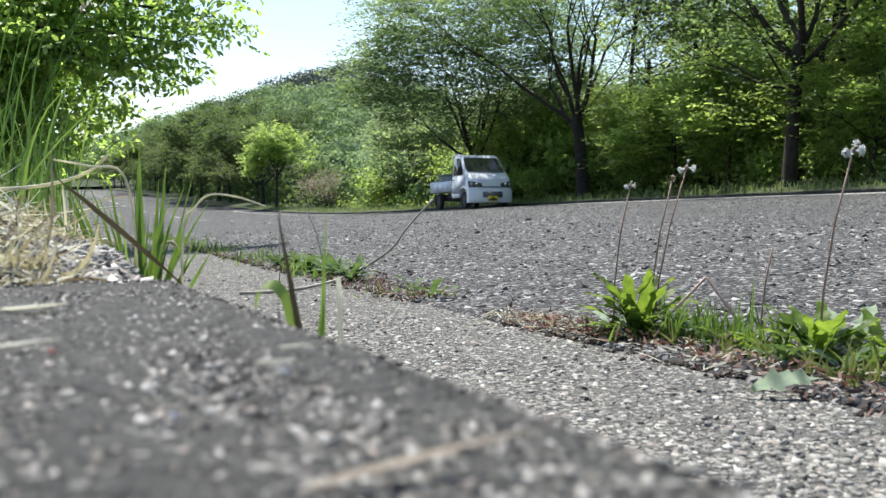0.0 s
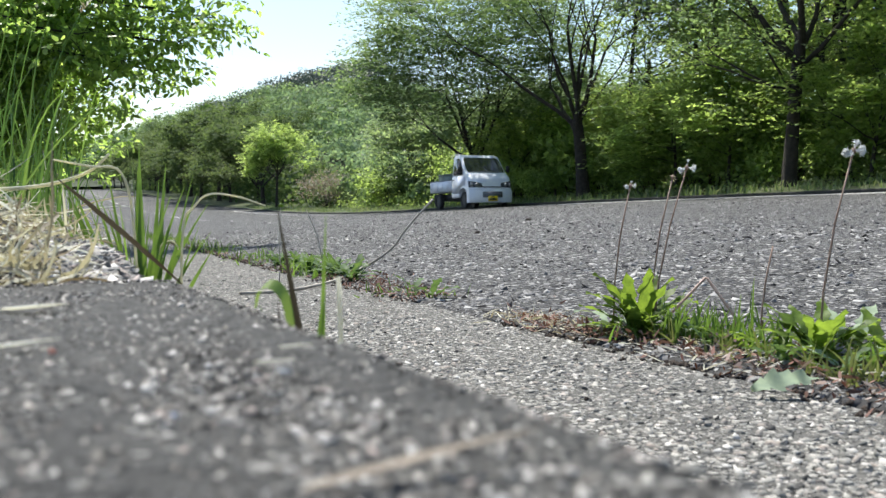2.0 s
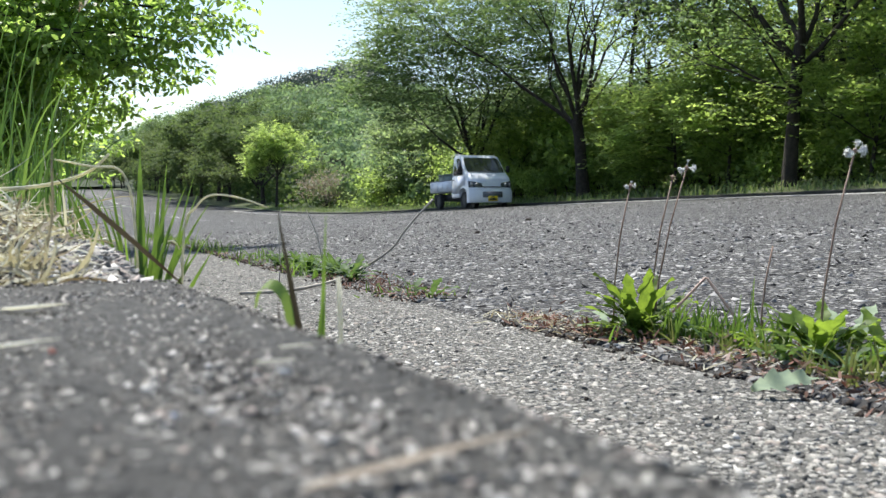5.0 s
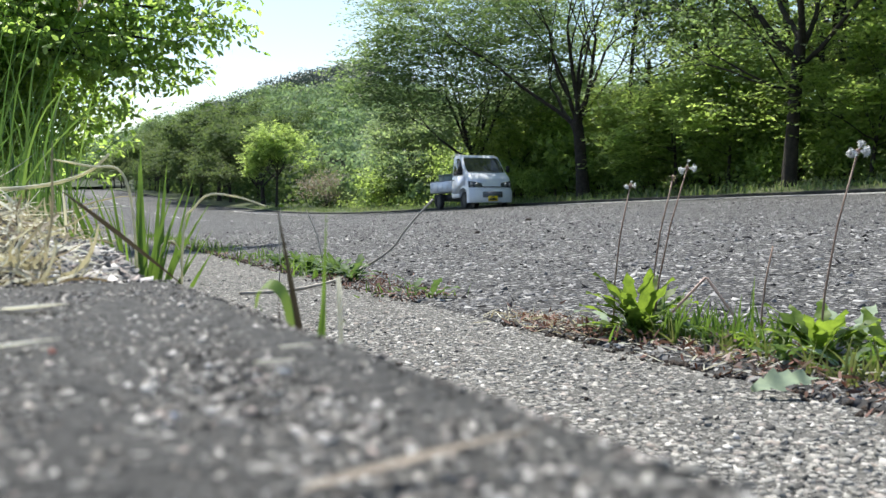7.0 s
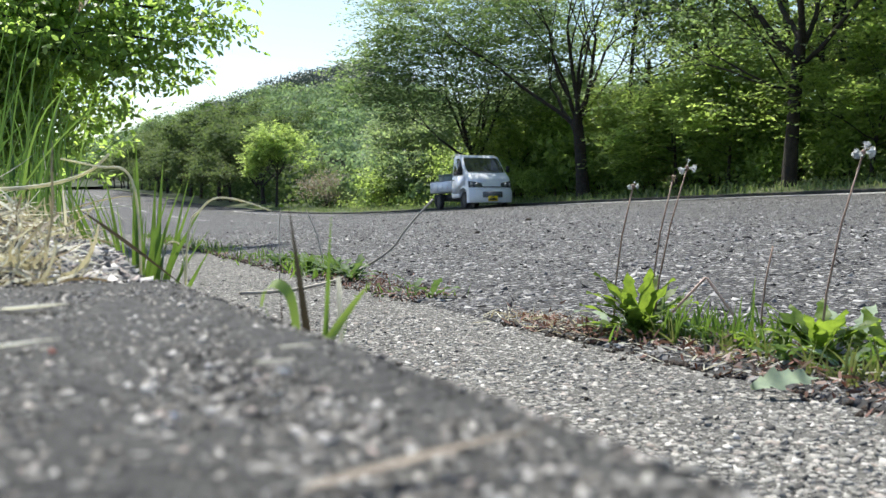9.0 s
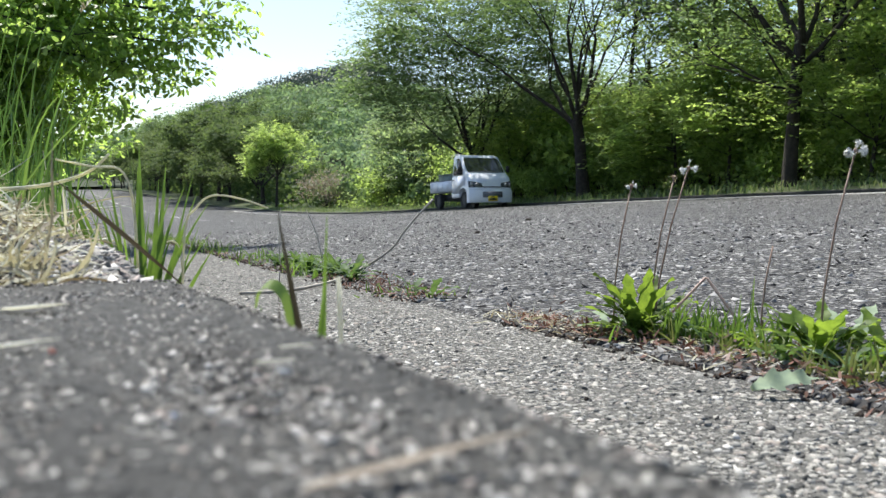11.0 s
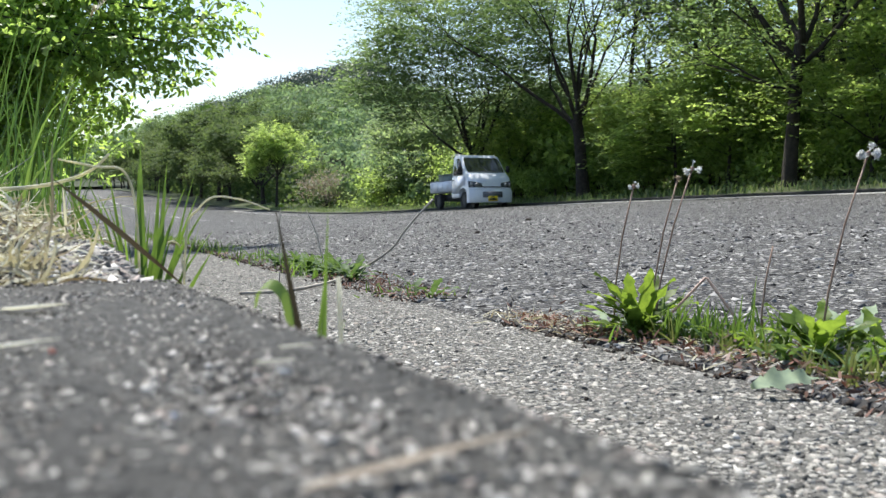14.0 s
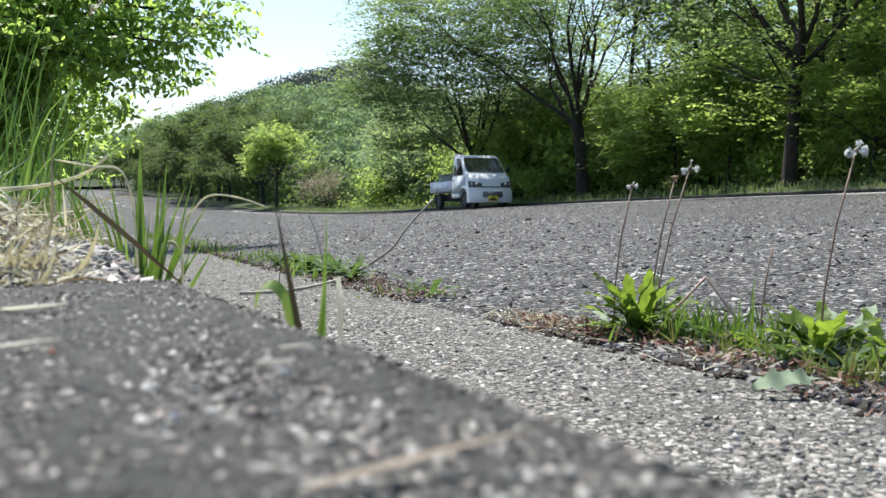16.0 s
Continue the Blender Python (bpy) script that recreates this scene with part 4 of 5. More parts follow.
    # chassis, bed and wheels
    part("chassis", cuboid((-1.7, -0.5, 0.28), (nose - 0.3, 0.5, 0.5), 0.02), BLACK, root)
    part("bed_floor", cuboid((-1.80, -0.72, 0.6), (nose - 1.56, 0.72, 0.68), 0.01), PAINT, root)
    for sgn in (-1, 1):
        g = part("side_gate", cuboid((-1.80, sgn * 0.715 - 0.016, 0.56), (nose - 1.56, sgn * 0.715 + 0.016, 0.93), 0.008), PAINT, root, "white bed side gate")
        part("gate_rail", cuboid((-1.80, sgn * 0.715 - 0.022, 0.915), (nose - 1.56, sgn * 0.715 + 0.022, 0.95), 0.006), GREY, g)
        for k in range(4):
            part("gate_rib", cuboid((-1.62 + 0.46 * k, sgn * 0.735 - 0.008, 0.6), (-1.585 + 0.46 * k, sgn * 0.735 + 0.008, 0.9), 0.003), PAINT, g)
    part("tail_gate", cuboid((-1.83, -0.73, 0.56), (-1.80, 0.73, 0.93), 0.008), PAINT, root)
    guard = part("bed_guard", Shape().tube([(nose - 1.58, -0.6, 0.68), (nose - 1.58, -0.6, 1.63), (nose - 1.58, 0.6, 1.63), (nose - 1.58, 0.6, 0.68)], [0.02] * 4, 8), STEEL, root, "steel guard behind the cab")
    part("guard_bar", Shape().tube([(nose - 1.58, -0.6, 1.3), (nose - 1.58, 0.6, 1.3)], [0.015] * 2, 8), STEEL, guard)
    part("roof_lamp", cuboid((nose - 1.52, -0.62, 1.69), (nose - 1.34, -0.30, 1.77), 0.02), STEEL, root, "small pale box on the roof's edge")
    part("mud_flap", cuboid((-1.52, -0.7, 0.2), (-1.5, -0.42, 0.5), 0.003), BLACK, root)
    part("mud_flap", cuboid((-1.52, 0.42, 0.2), (-1.5, 0.7, 0.5), 0.003), BLACK, root)
    for wx in (nose - 0.58, -1.16):
        for sgn in (-1, 1):
            wh = part("wheel", wheel_mesh(0.12, 0.1), RIM, root, "steel wheel, coloured dark for the shadow under the truck", soft=False)
            wh.matrix_basis = pose(wx, sgn * 0.64, 0.265)
            part("tyre", wheel_mesh(0.265, 0.145, 0.17), TYRE, wh, "black tyre", soft=False)
            part("rim", wheel_mesh(0.172, 0.11), RIM, wh, soft=False)
    crate = thing("crate", root.matrix_basis @ Vector((-0.75, -0.1, 0.685)), "grey-green crate lying in the truck's bed", "crate")
    crate.matrix_basis = root.matrix_basis @ pose(-0.75, -0.1, 0.685)
    part("box", cuboid((-0.75, -0.45, 0), (0.7, 0.5, 0.45), 0.02), CRATE, crate)
    part("lid", cuboid((-0.77, -0.47, 0.45), (0.72, 0.52, 0.49), 0.01), CRATE, crate)
    return root


truck(28.55, 12.95, 22.0)


# ---- roadside plants ----
SWAYED = []


# how far the wind tips each kind of plant, every half second
CALM = [0.0] * 9
GUSTS = {
    "seed": [0, 0, 0, 0.05, 0.05, 0.05, 0.05, 0.05, 0.1, 0.1, 0.15, 0.15, 0.2, 0.2, 0.36, 0.32, 0.32, 0.92, 0.64, 0.5, 0.35, 0.25, 0.15, 0.12, 0.32, 1.0, 0.76, 0.88, 1.0, 0.92, 0.36, 0.52, 0.24],
    "stalk_left": CALM + [0, 0, 0, 0, 0, 0, 0.12, 0.44, 1.0, 0.38, 0.3, 0.25, 0.2, 0.15, 0.12, 0.12, 0.69, 0.5, 0.5, 0.44, 0.3, 0.3, 0.25, 0.2],
    "stalk_mid": CALM + [0, 0, 0, 0, 0, 0.1, 0.1, 0.1, 0.25, 0.1, 0.15, 0.2, 0.25, 0.25, 0.3, 0.36, 0.9, 0.8, 0.8, 0.9, 1.0, 0.55, 0.65, 0.45],
    "purple": CALM + [0, 0, 0, 0, 0, 0, 0.36, 0.7, 1.0, 0.55, 0.2, 0, 0, 0, 0, 0.02, -0.05, -0.08, 0, -0.05, -0.03, 0, -0.05, -0.03],
    "kerb_foot": CALM + [0, 0, 0, 0, 0, 0.1, 0.3, 0.75, 0.75, 1.0, 0.6, 0.4, 0.3, 0.25, 0.2, 0.2, 0.3, 0.3, 0.3, 0.4, 0.4, 0.3, 0.3, 0.25],
    "arch": [0, 0, 0.1, 0, -0.1, 0, -0.1, -0.1, -0.1, 0, 0.1, 0.2, 0.3, 0.3, 0, 0, 0.65, 0.6, 0.9, 0.7, 0.4, 0.3, 0.2, 0.1, 0.1, 0.5, 0.5, 0.7, 0.5, 1.0, 0.5, 0.4, 0.1],
    "tuft": CALM + [0, 0.1, 0.2, 0.3, 0.5, 0.15, -0.2, 0.1, 0.5, -0.4, 0.1, 0.2, 0.1, 0, 0, 0.05, 0.3, -0.3, -0.2, 0.1, -0.2, 0.1, 0.15, 0.1],
    "verge": [0, 0, 0.05, 0.05, 0, 0, -0.1, -0.15, -0.3, -0.25, -0.2, -0.2, -0.15, -0.1, -0.25, -0.1, -0.15, -0.15, -0.15, -0.1, 0, 0, 0, -0.1, 0.05, 0.3, 0.6, 0.8, 1.0, 1.0, 0.8, 0.9, 0.85],
    "bough": [0, 0.5, 0.3, 0.3, 0.2, 0, -0.1, -0.2, -0.4, -0.3, -0.2, -0.1, 0, -0.2, 0, 0, 0, 0, 0, 0.1, 0.2, 0.3, 0.3, 0.3, 0.4, 0.4, 0.4, 0.4, 0.4, 0.4, 0.4, 0.4, 0.3],
}


def sway(ob, gain, phase=0.0, gust="seed"):
    """Notes a part that the wind tips to the right by gain degrees at its strongest."""
    SWAYED.append((ob, gain, phase, gust))


def tuft(name, place, blades, label, mat, category="grass", group="", gain=0.0, gust="tuft"):
    """blades: rows of azimuth, lean, curl, length, width and the foot's offset."""
    root = thing(name, place, label, category, group)
    for k, (az, lean, curl, length, width, ox, oy) in enumerate(blades):
        b = part("blade", Shape().blade((0, 0, 0), az, lean, curl, length, width, 8, 0.25, 75 * abs(math.cos(radians(az))) + 9 * (k % 3)), mat, root)
        b.location = (ox, oy, -0.005)
        if gain:
            sway(b, gain, 0.13 * k, gust)
    return root


def random_blades(rng, n, lean, curl, length, width, spread, az=None):
    out = []
    for _ in range(n):
        a = rng.uniform(0, 360) if az is None else rng.normal(az, 45)
        out.append((a, abs(rng.normal(0, lean)), rng.uniform(0.3, 1) * curl, length * rng.uniform(0.55, 1.1), width * rng.uniform(0.7, 1.2), rng.normal() * spread, rng.normal() * spread))
    return out


def grass_patch(name, spots, rng, lean, curl, length, width, mat, label, flatness=0.0):
    """Grass that nobody could count, as one mesh."""
    sh = Shape()
    for p in spots:
        sh.blade(p, rng.uniform(0, 360), abs(rng.normal(0, lean)) + flatness, rng.uniform(0.2, 1) * curl, length * rng.uniform(0.4, 1.15), width * rng.uniform(0.6, 1.3), 4, 0.25, rng.uniform(-60, 60))
    return tagged(part(name, sh, mat), label, "grass", "", "stuff")


rg = np.random.default_rng(11)
# tall grass on the verge beside the kerb
for k in range(16):
    s, d = 1.48 + 0.085 * k + rg.uniform(-0.05, 0.05), rg.uniform(-0.26, 0.03)
    root = thing("tall_grass", spot(s, d, -0.01), "tall green grass clump growing beside the kerb", "grass", "tall grass clumps")
    for q in range(3):
        sh = Shape()
        for _ in range(6):
            sh.blade((rg.normal() * 0.04, rg.normal() * 0.04, 0), rg.uniform(0, 360), abs(rg.normal(0, 13)), rg.uniform(15, 85), 0.44 * rg.uniform(0.25, 1.2), 0.0042 * rg.uniform(0.4, 1.4), 9, 0.25, rg.uniform(-60, 60), 0.0 + rg.uniform(1.3, 2.6))
        sway(part("blades", sh, TALL_BLADE, root), 1.6 + 0.8 * q, 0.3 * k + q, "verge")
spots = [spot(rg.uniform(2.7, 14.0), rg.uniform(-1.2, 0.06), -0.02) for _ in range(1100)]
grass_patch("verge_grass", spots, rg, 16, 60, 0.45, 0.008, TALL_BLADE, "long green grass on the verge under the tree")
spots = []
while len(spots) < 7000:
    s, d = rg.uniform(-4, 16), -0.3 - abs(rg.normal(0, 2.2))
    if s < 1.0 and d > -0.5 or rg.random() > 0.75 + 0.5 * noise.noise((s * 0.8, d * 0.8, 2.0)):
        continue
    p = spot(s, d)
    p.z = ground_z(s, d) - 0.02
    spots.append(p)
grass_patch("verge_grass", spots, rg, 24, 70, 0.22, 0.009, TALL_BLADE, "rough green grass on the near verge")
# dry straw matted over the kerb
def mound(s, d):
    """Height of the straw heap over the kerb."""
    return 0.125 * math.exp(-((s - 1.5) / 0.42) ** 2 - ((d + 0.2) / 0.2) ** 2) + 0.03 * math.exp(-((s - 1.05) / 0.25) ** 2 - ((d + 0.05) / 0.14) ** 2)


def heap(s, d, up=0.0):
    """A place on the crumbled kerb and the straw heap, which drop off to the gutter."""
    t = min(1.0, max(0.0, (0.118 - d) / 0.05))
    p = spot(s, 0.125, 0.135 * t * t * (3 - 2 * t) + mound(s, d) * 0.85 * t + up)
    p.x, p.y = flat(s, d)
    return p


def straw_spots(n, lift):
    out = []
    while len(out) < n:
        s = rg.uniform(0.79, 2.3)
        d = rg.uniform(-0.5, min(0.07, 0.012 + 0.06 * (s - 0.8)))
        if noise.noise((s * 14, d * 14, 3.0)) > -0.28:
            out.append(heap(s, d, mound(s, d) * rg.uniform(0.0, 0.15) + lift * rg.random()))
    return out


def tangle(spots, length, width, label):
    """Straws lying every way, each bent at random."""
    sh = Shape()
    for p in spots:
        a, tip = rg.uniform(0, 2 * math.pi), rg.normal(0, 0.2)
        d = Vector((math.cos(a) * math.cos(tip), math.sin(a) * math.cos(tip), math.sin(tip)))
        turn = Vector(rg.normal(size=3)) * rg.uniform(0.1, 0.55)
        q, line = Vector(p), []
        step = length * rg.uniform(0.4, 1.3) / 5
        for _ in range(6):
            line.append(q.copy())
            q = q + d * step
            d = (d + d.cross(turn)).normalized()
        w = width * rg.uniform(0.5, 1.3)
        sh.ribbon(line, [w * 0.8, w, w, w * 0.9, w * 0.7, w * 0.25], Vector((-math.sin(a), math.cos(a), rg.normal(0, 0.7))))
    tagged(part("dry_grass", sh, STRAW), label, "grass", "", "stuff")


tangle(straw_spots(4200, 0.006), 0.06, 0.0033, "matted pale dry grass lying over the kerb")
tangle([heap(rg.uniform(0.745, 0.92), rg.uniform(-0.3, 0.012), 0.006 * rg.random()) for _ in range(650)], 0.06, 0.0033, "matted pale dry grass lying over the kerb")
tangle(straw_spots(500, 0.012), 0.11, 0.0036, "long tangled straws on the dry grass")
spots = [spot(rg.uniform(1.0, 2.0), rg.uniform(-0.3, 0.04), 0.05) for _ in range(50)]
grass_patch("dry_grass", spots, rg, 20, 80, 0.16, 0.004, STRAW, "loose arching straws over the matted dry grass", 58)


def earth_heap():
    sh = Shape()
    ss, ds = [0.74 + 0.04 * i for i in range(46)], [-0.7 + 0.05 * i for i in range(14)] + [-0.02, 0.0, 0.02, 0.035, 0.05, 0.065, 0.08, 0.092, 0.105, 0.118, 0.125]
    for s in ss:
        for d in ds:
            rim = min(1.0, (2.5 - s) / 0.1, (d + 0.7) / 0.1)
            sh.v.append(heap(s, d, 0.006 * noise.noise((s * 20, d * 20, 1)) - 0.03 * (1 - max(0, rim))))
    n = len(ds)
    for i in range(len(ss) - 1):
        for k in range(n - 1):
            a = i * n + k
            sh.f.append((a, a + 1, a + n + 1, a + n))
    tagged(part("earth_heap", sh, SOIL), "low heap of earth under the dry grass", "soil", "", "stuff")


earth_heap()
# short grass along the wood's edge
spots = [spot(rg.uniform(5, 75), 14.2 + abs(rg.normal(0, 2.2)), -0.03) for _ in range(6500)]
grass_patch("far_grass", spots, rg, 22, 60, 0.28, 0.03, FAR_GRASS, "short grass and weeds along the far verge")
# weeds in the seam between gutter and asphalt
def seam_weeds(s0, s1, n, length, label):
    spots = []
    for _ in range(n):
        s = rg.uniform(s0, s1)
        if noise.noise((s * 2.2, 4.0, 1.0)) > -0.18:
            spots.append(spot(s, SEAM + 0.05 + rg.normal(0, 0.045), -0.005))
    grass_patch("seam_grass", spots, rg, 52, 60, length, 0.006, BLADE, label)


seam_weeds(3.2, 9, 900, 0.065, "low green weeds in the gutter seam")
seam_weeds(2.4, 3.5, 170, 0.075, "low green weeds in the gutter seam")
seam_weeds(1.95, 2.3, 45, 0.05, "low green weeds in the gutter seam")


def litter(s0, s1, d, n, wide, label, dirt=7):
    """Dead leaves and straw caught among the weeds, on dark soil coloured to include their shadow."""
    cs = []
    for _ in range(n):
        s = rg.uniform(s0, s1)
        cs.append(spot(s, d + rg.normal(0, wide), abs(rg.normal(0, 0.008)) + 0.004))
    tagged(part("leaf_litter", leaves("leaf_litter", cs, 4, 0.010, 0.015, rg, 0.45, 0.26, 0.5, oval=True), LITTER), label, "litter", "", "stuff")
    soil = [spot(rg.uniform(s0, s1), d + rg.normal(0, wide * 0.8), 0.0) for _ in range(n * dirt)]
    tagged(part("soil", stones("soil", soil, 0.010, rg, 0.8), SOIL), "dark crumbly soil in the gutter seam, weed shadow put into its colour", "soil", "", "stuff")


litter(0.66, 1.4, SEAM + 0.06, 190, 0.03, "brown dead leaves among the seam weeds", 14)
litter(1.25, 1.53, SEAM + 0.045, 80, 0.018, "brown dead leaves among the seam weeds", 10)
litter(1.95, 2.75, SEAM + 0.05, 240, 0.045, "brown dead leaves among the seam weeds", 2)
litter(2.9, 7.5, SEAM + 0.0, 160, 0.02, "brown dead leaves among the seam weeds")


spots = [spot(rg.uniform(1.3, 1.62), SEAM + 0.05 + rg.normal(0, 0.03), 0.004) for _ in range(90)] + [spot(rg.uniform(0.8, 1.35), SEAM + 0.08 + rg.normal(0, 0.04), 0.006) for _ in range(130)]
grass_patch("dry_grass", spots, rg, 15, 40, 0.045, 0.003, STRAW, "pale dry blades lying among the seam weeds", 60)


tangle([spot(rg.uniform(1.36, 1.52), SEAM + 0.045 + rg.normal(0, 0.02), 0.012) for _ in range(26)], 0.05, 0.0035, "pale dry twigs among the dead leaves")


def lobed_leaf(length, width, rise, curl, teeth=5, seg=24, point=0.8, deep=0.62):
    """A toothed dandelion leaf that grows along +x, rises and bends over."""
    sh = Shape()
    p, ang = Vector((0, 0, 0)), radians(rise)
    for i in range(seg + 1):
        t = i / seg
        body = math.sin(math.pi * min(1, 0.08 + 0.92 * t ** point)) ** 0.7 * (0.25 + 0.75 * t) if t < 1 else 0.02
        tooth = 1 - deep * ((t * teeth) % 1.0) * (1 - 0.5 * t)
        w = width * 0.5 * max(0.05, body * tooth)
        n = Vector((-math.sin(ang), 0, math.cos(ang)))
        ruffle = 0.06 * width * math.sin(t * 17)
        sh.v += [p + Vector((0, w, 0)) + n * (w * 0.15 + ruffle), p.copy(), p + Vector((0, -w, 0)) + n * (w * 0.15 - ruffle)]
        p = p + Vector((math.cos(ang), 0, math.sin(ang))) * (length / seg)
        ang += radians(curl) / seg
    for i in range(seg):
        a = 3 * i
        sh.f += [(a, a + 3, a + 4, a + 1), (a + 1, a + 4, a + 5, a + 2)]
    return sh


def seed_head(parent, at, r, fill, rng):
    """A dandelion's seed head, partly blown away."""
    sh = Shape()
    sh.tube([(0, 0, -0.004), (0, 0, 0), (0, 0, 0.003)], [0.002, 0.0035, 0.002], 8)
    core = part("seed_head", sh, STALK, parent, "half-blown white seed head" if fill > 0.2 else "bare dry flower base")
    core.location = at
    if fill <= 0.2:
        dry = Shape()
        for k in range(12):
            a = rng.uniform(0, 360)
            dry.blade((0, 0, 0), a, rng.uniform(60, 150), 20, r * 0.8, 0.0022, 3)
        part("bract", dry, STRAW, core)
        return
    fl = Shape()
    for k in range(int(120 * fill)):
        lobe = Vector(((-1, -0.2, -0.35), (1, -0.1, 0.0), (0.15, -0.3, 0.8), (0.6, -0.7, -0.3))[int(rng.choice(4, p=[0.47, 0.42, 0.05, 0.06]))])
        d = (lobe + Vector(rng.normal(size=3)) * 0.22).normalized()
        q = d * r * rng.uniform(0.62, 0.8)
        fl.tube([d * 0.002, q], [0.00025, 0.0002], 3, cap=False)
        for j in range(7):
            e = (d + Vector(rng.normal(size=3)) * 0.55).normalized()
            fl.tube([q, q + e * r * 0.4], [0.00035, 0.00018], 3, cap=False)
    part("pappus", fl, FLUFF, core)


def dandelion(place, rosette, stalks, label, seed, extra=0, green=None):
    """rosette: azimuth, rise, curl, length, width, pale; stalks: foot offset, tip offset, head size and fill."""
    rng = np.random.default_rng(seed)
    root = thing("dandelion", place, label, "weed", "dandelions in the gutter seam")
    rosette = list(rosette) + [(rng.uniform(0, 360), rng.uniform(25, 70), rng.uniform(-60, -30), rng.uniform(0.07, 0.105), rng.uniform(0.022, 0.032), 0) for _ in range(extra)]
    for az, rise, curl, length, width, pale in rosette:
        lf = part("leaf", lobed_leaf(length, width * 1.35, rise, curl), (green or WEED, WEED_PALE, LITTER)[pale], root, ("", "pale dusty leaf", "withered brown leaf")[pale])
        lf.matrix_basis = pose(rng.normal() * 0.005, rng.normal() * 0.005, 0.004, 0, 0, az)
        if not pale:
            sway(lf, 1.2, 0.1 * az)
    for (fx, fy), tip, r, fill, gain, gust in stalks:
        t = Vector(tip)
        bow = Vector((-t.z * 0.03, 0, 0))
        st = part("stalk", Shape().tube([(0, 0, 0), t * 0.33 + bow, t * 0.66 + bow, t], [0.0017, 0.0015, 0.0013, 0.0012], 7), STALK, root, "thin brown stalk")
        st.location = (fx, fy, 0)
        if r:
            seed_head(st, t, r, fill, rng)
        if gain:
            sway(st, gain, fx * 30, gust)
    return root


def at_level(x, y):
    s = -x * math.sin(ROAD_TURN) + y * math.cos(ROAD_TURN)
    d = x * math.cos(ROAD_TURN) + y * math.sin(ROAD_TURN)
    return Vector((x, y, land_z(s, d)))


dandelion(at_level(0.312, 1.45), [(160, 35, -40, 0.12, 0.03, 1), (135, 62, -35, 0.12, 0.034, 0), (120, 60, -40, 0.11, 0.028, 0), (190, 50, -40, 0.1, 0.032, 0), (20, 55, -45, 0.11, 0.034, 0), (0, 38, -50, 0.1, 0.03, 0),
          (60, 70, -30, 0.11, 0.03, 0), (260, 40, -55, 0.08, 0.028, 0), (300, 45, -45, 0.08, 0.026, 0), (230, 55, -30, 0.1, 0.03, 0), (178, 22, -35, 0.09, 0.03, 1), (290, 14, -20, 0.11, 0.01, 2), (320, 12, -20, 0.12, 0.01, 2), (240, 18, -30, 0.08, 0.012, 2), (340, 14, -20, 0.1, 0.009, 2), (330, 25, -30, 0.09, 0.03, 0)],
          [((0.005, 0.0), (0.033, 0.0, 0.247), 0.012, 0.1, 1.8, "stalk_mid"), ((0.012, 0.01), (0.052, 0.01, 0.262), 0.013, 0.26, 2.1, "stalk_mid"), ((-0.045, 0.03), (0.024, 0.0, 0.234), 0.008, 0.35, 3.4, "stalk_left")],
          "dandelion with toothed green leaves and three nearly bare stalks", 1, 15)
dandelion(at_level(0.30, 1.44), [(275, 84, -30, 0.115, 0.034, 0), (248, 80, -25, 0.11, 0.032, 0), (305, 78, -45, 0.115, 0.036, 0), (232, 66, -35, 0.1, 0.03, 0), (330, 62, -60, 0.11, 0.036, 0), (165, 62, -50, 0.11, 0.034, 0), (150, 72, -40, 0.12, 0.036, 0), (195, 42, -30, 0.11, 0.03, 0), (20, 66, -75, 0.11, 0.04, 0), (205, 70, -35, 0.11, 0.032, 0), (250, 60, -45, 0.09, 0.034, 0), (185, 25, -30, 0.1, 0.026, 1)], [], "dandelion with broad upright leaves beside the bare stalks", 6)
dandelion(at_level(0.478, 1.19), [(282, 72, -40, 0.085, 0.036, 0), (245, 66, -45, 0.085, 0.034, 0), (315, 62, -45, 0.08, 0.032, 1), (165, 48, -50, 0.09, 0.036, 0), (140, 60, -40, 0.1, 0.036, 0), (100, 60, -45, 0.1, 0.034, 0), (60, 45, -45, 0.09, 0.034, 1), (20, 40, -45, 0.1, 0.036, 0), (0, 55, -40, 0.09, 0.03, 0),
          (300, 40, -40, 0.08, 0.03, 0), (340, 22, -30, 0.09, 0.03, 0), (250, 20, -35, 0.09, 0.012, 2), (285, 25, -45, 0.09, 0.012, 2), (310, 18, -30, 0.1, 0.012, 2), (265, 35, -60, 0.07, 0.014, 2), (215, 15, -30, 0.08, 0.012, 2), (200, 40, -50, 0.07, 0.028, 0), (80, 50, -45, 0.09, 0.034, 1)],
          [((0.0, 0.01), (0.038, 0.0, 0.268), 0.0128, 0.9, 3.8, "seed")], "dandelion with one tall half-blown seed head", 2, 11)
dandelion(at_level(0.56, 1.16), [(150, 45, -40, 0.08, 0.03, 0), (90, 60, -40, 0.09, 0.03, 0), (30, 40, -40, 0.09, 0.03, 0), (330, 30, -30, 0.09, 0.03, 0), (250, 30, -40, 0.07, 0.028, 0)], [], "low dandelion rosette beside a taller one", 3, 7)
dandelion(at_level(0.44, 1.34), [(150, 50, -40, 0.05, 0.02, 0), (30, 50, -40, 0.05, 0.02, 0), (270, 40, -40, 0.05, 0.02, 1)], [((0.012, 0.0), (0.014, 0.0, 0.142), 0.0, 0, 0, "seed")], "small weed with one bare stub of a stalk", 4)
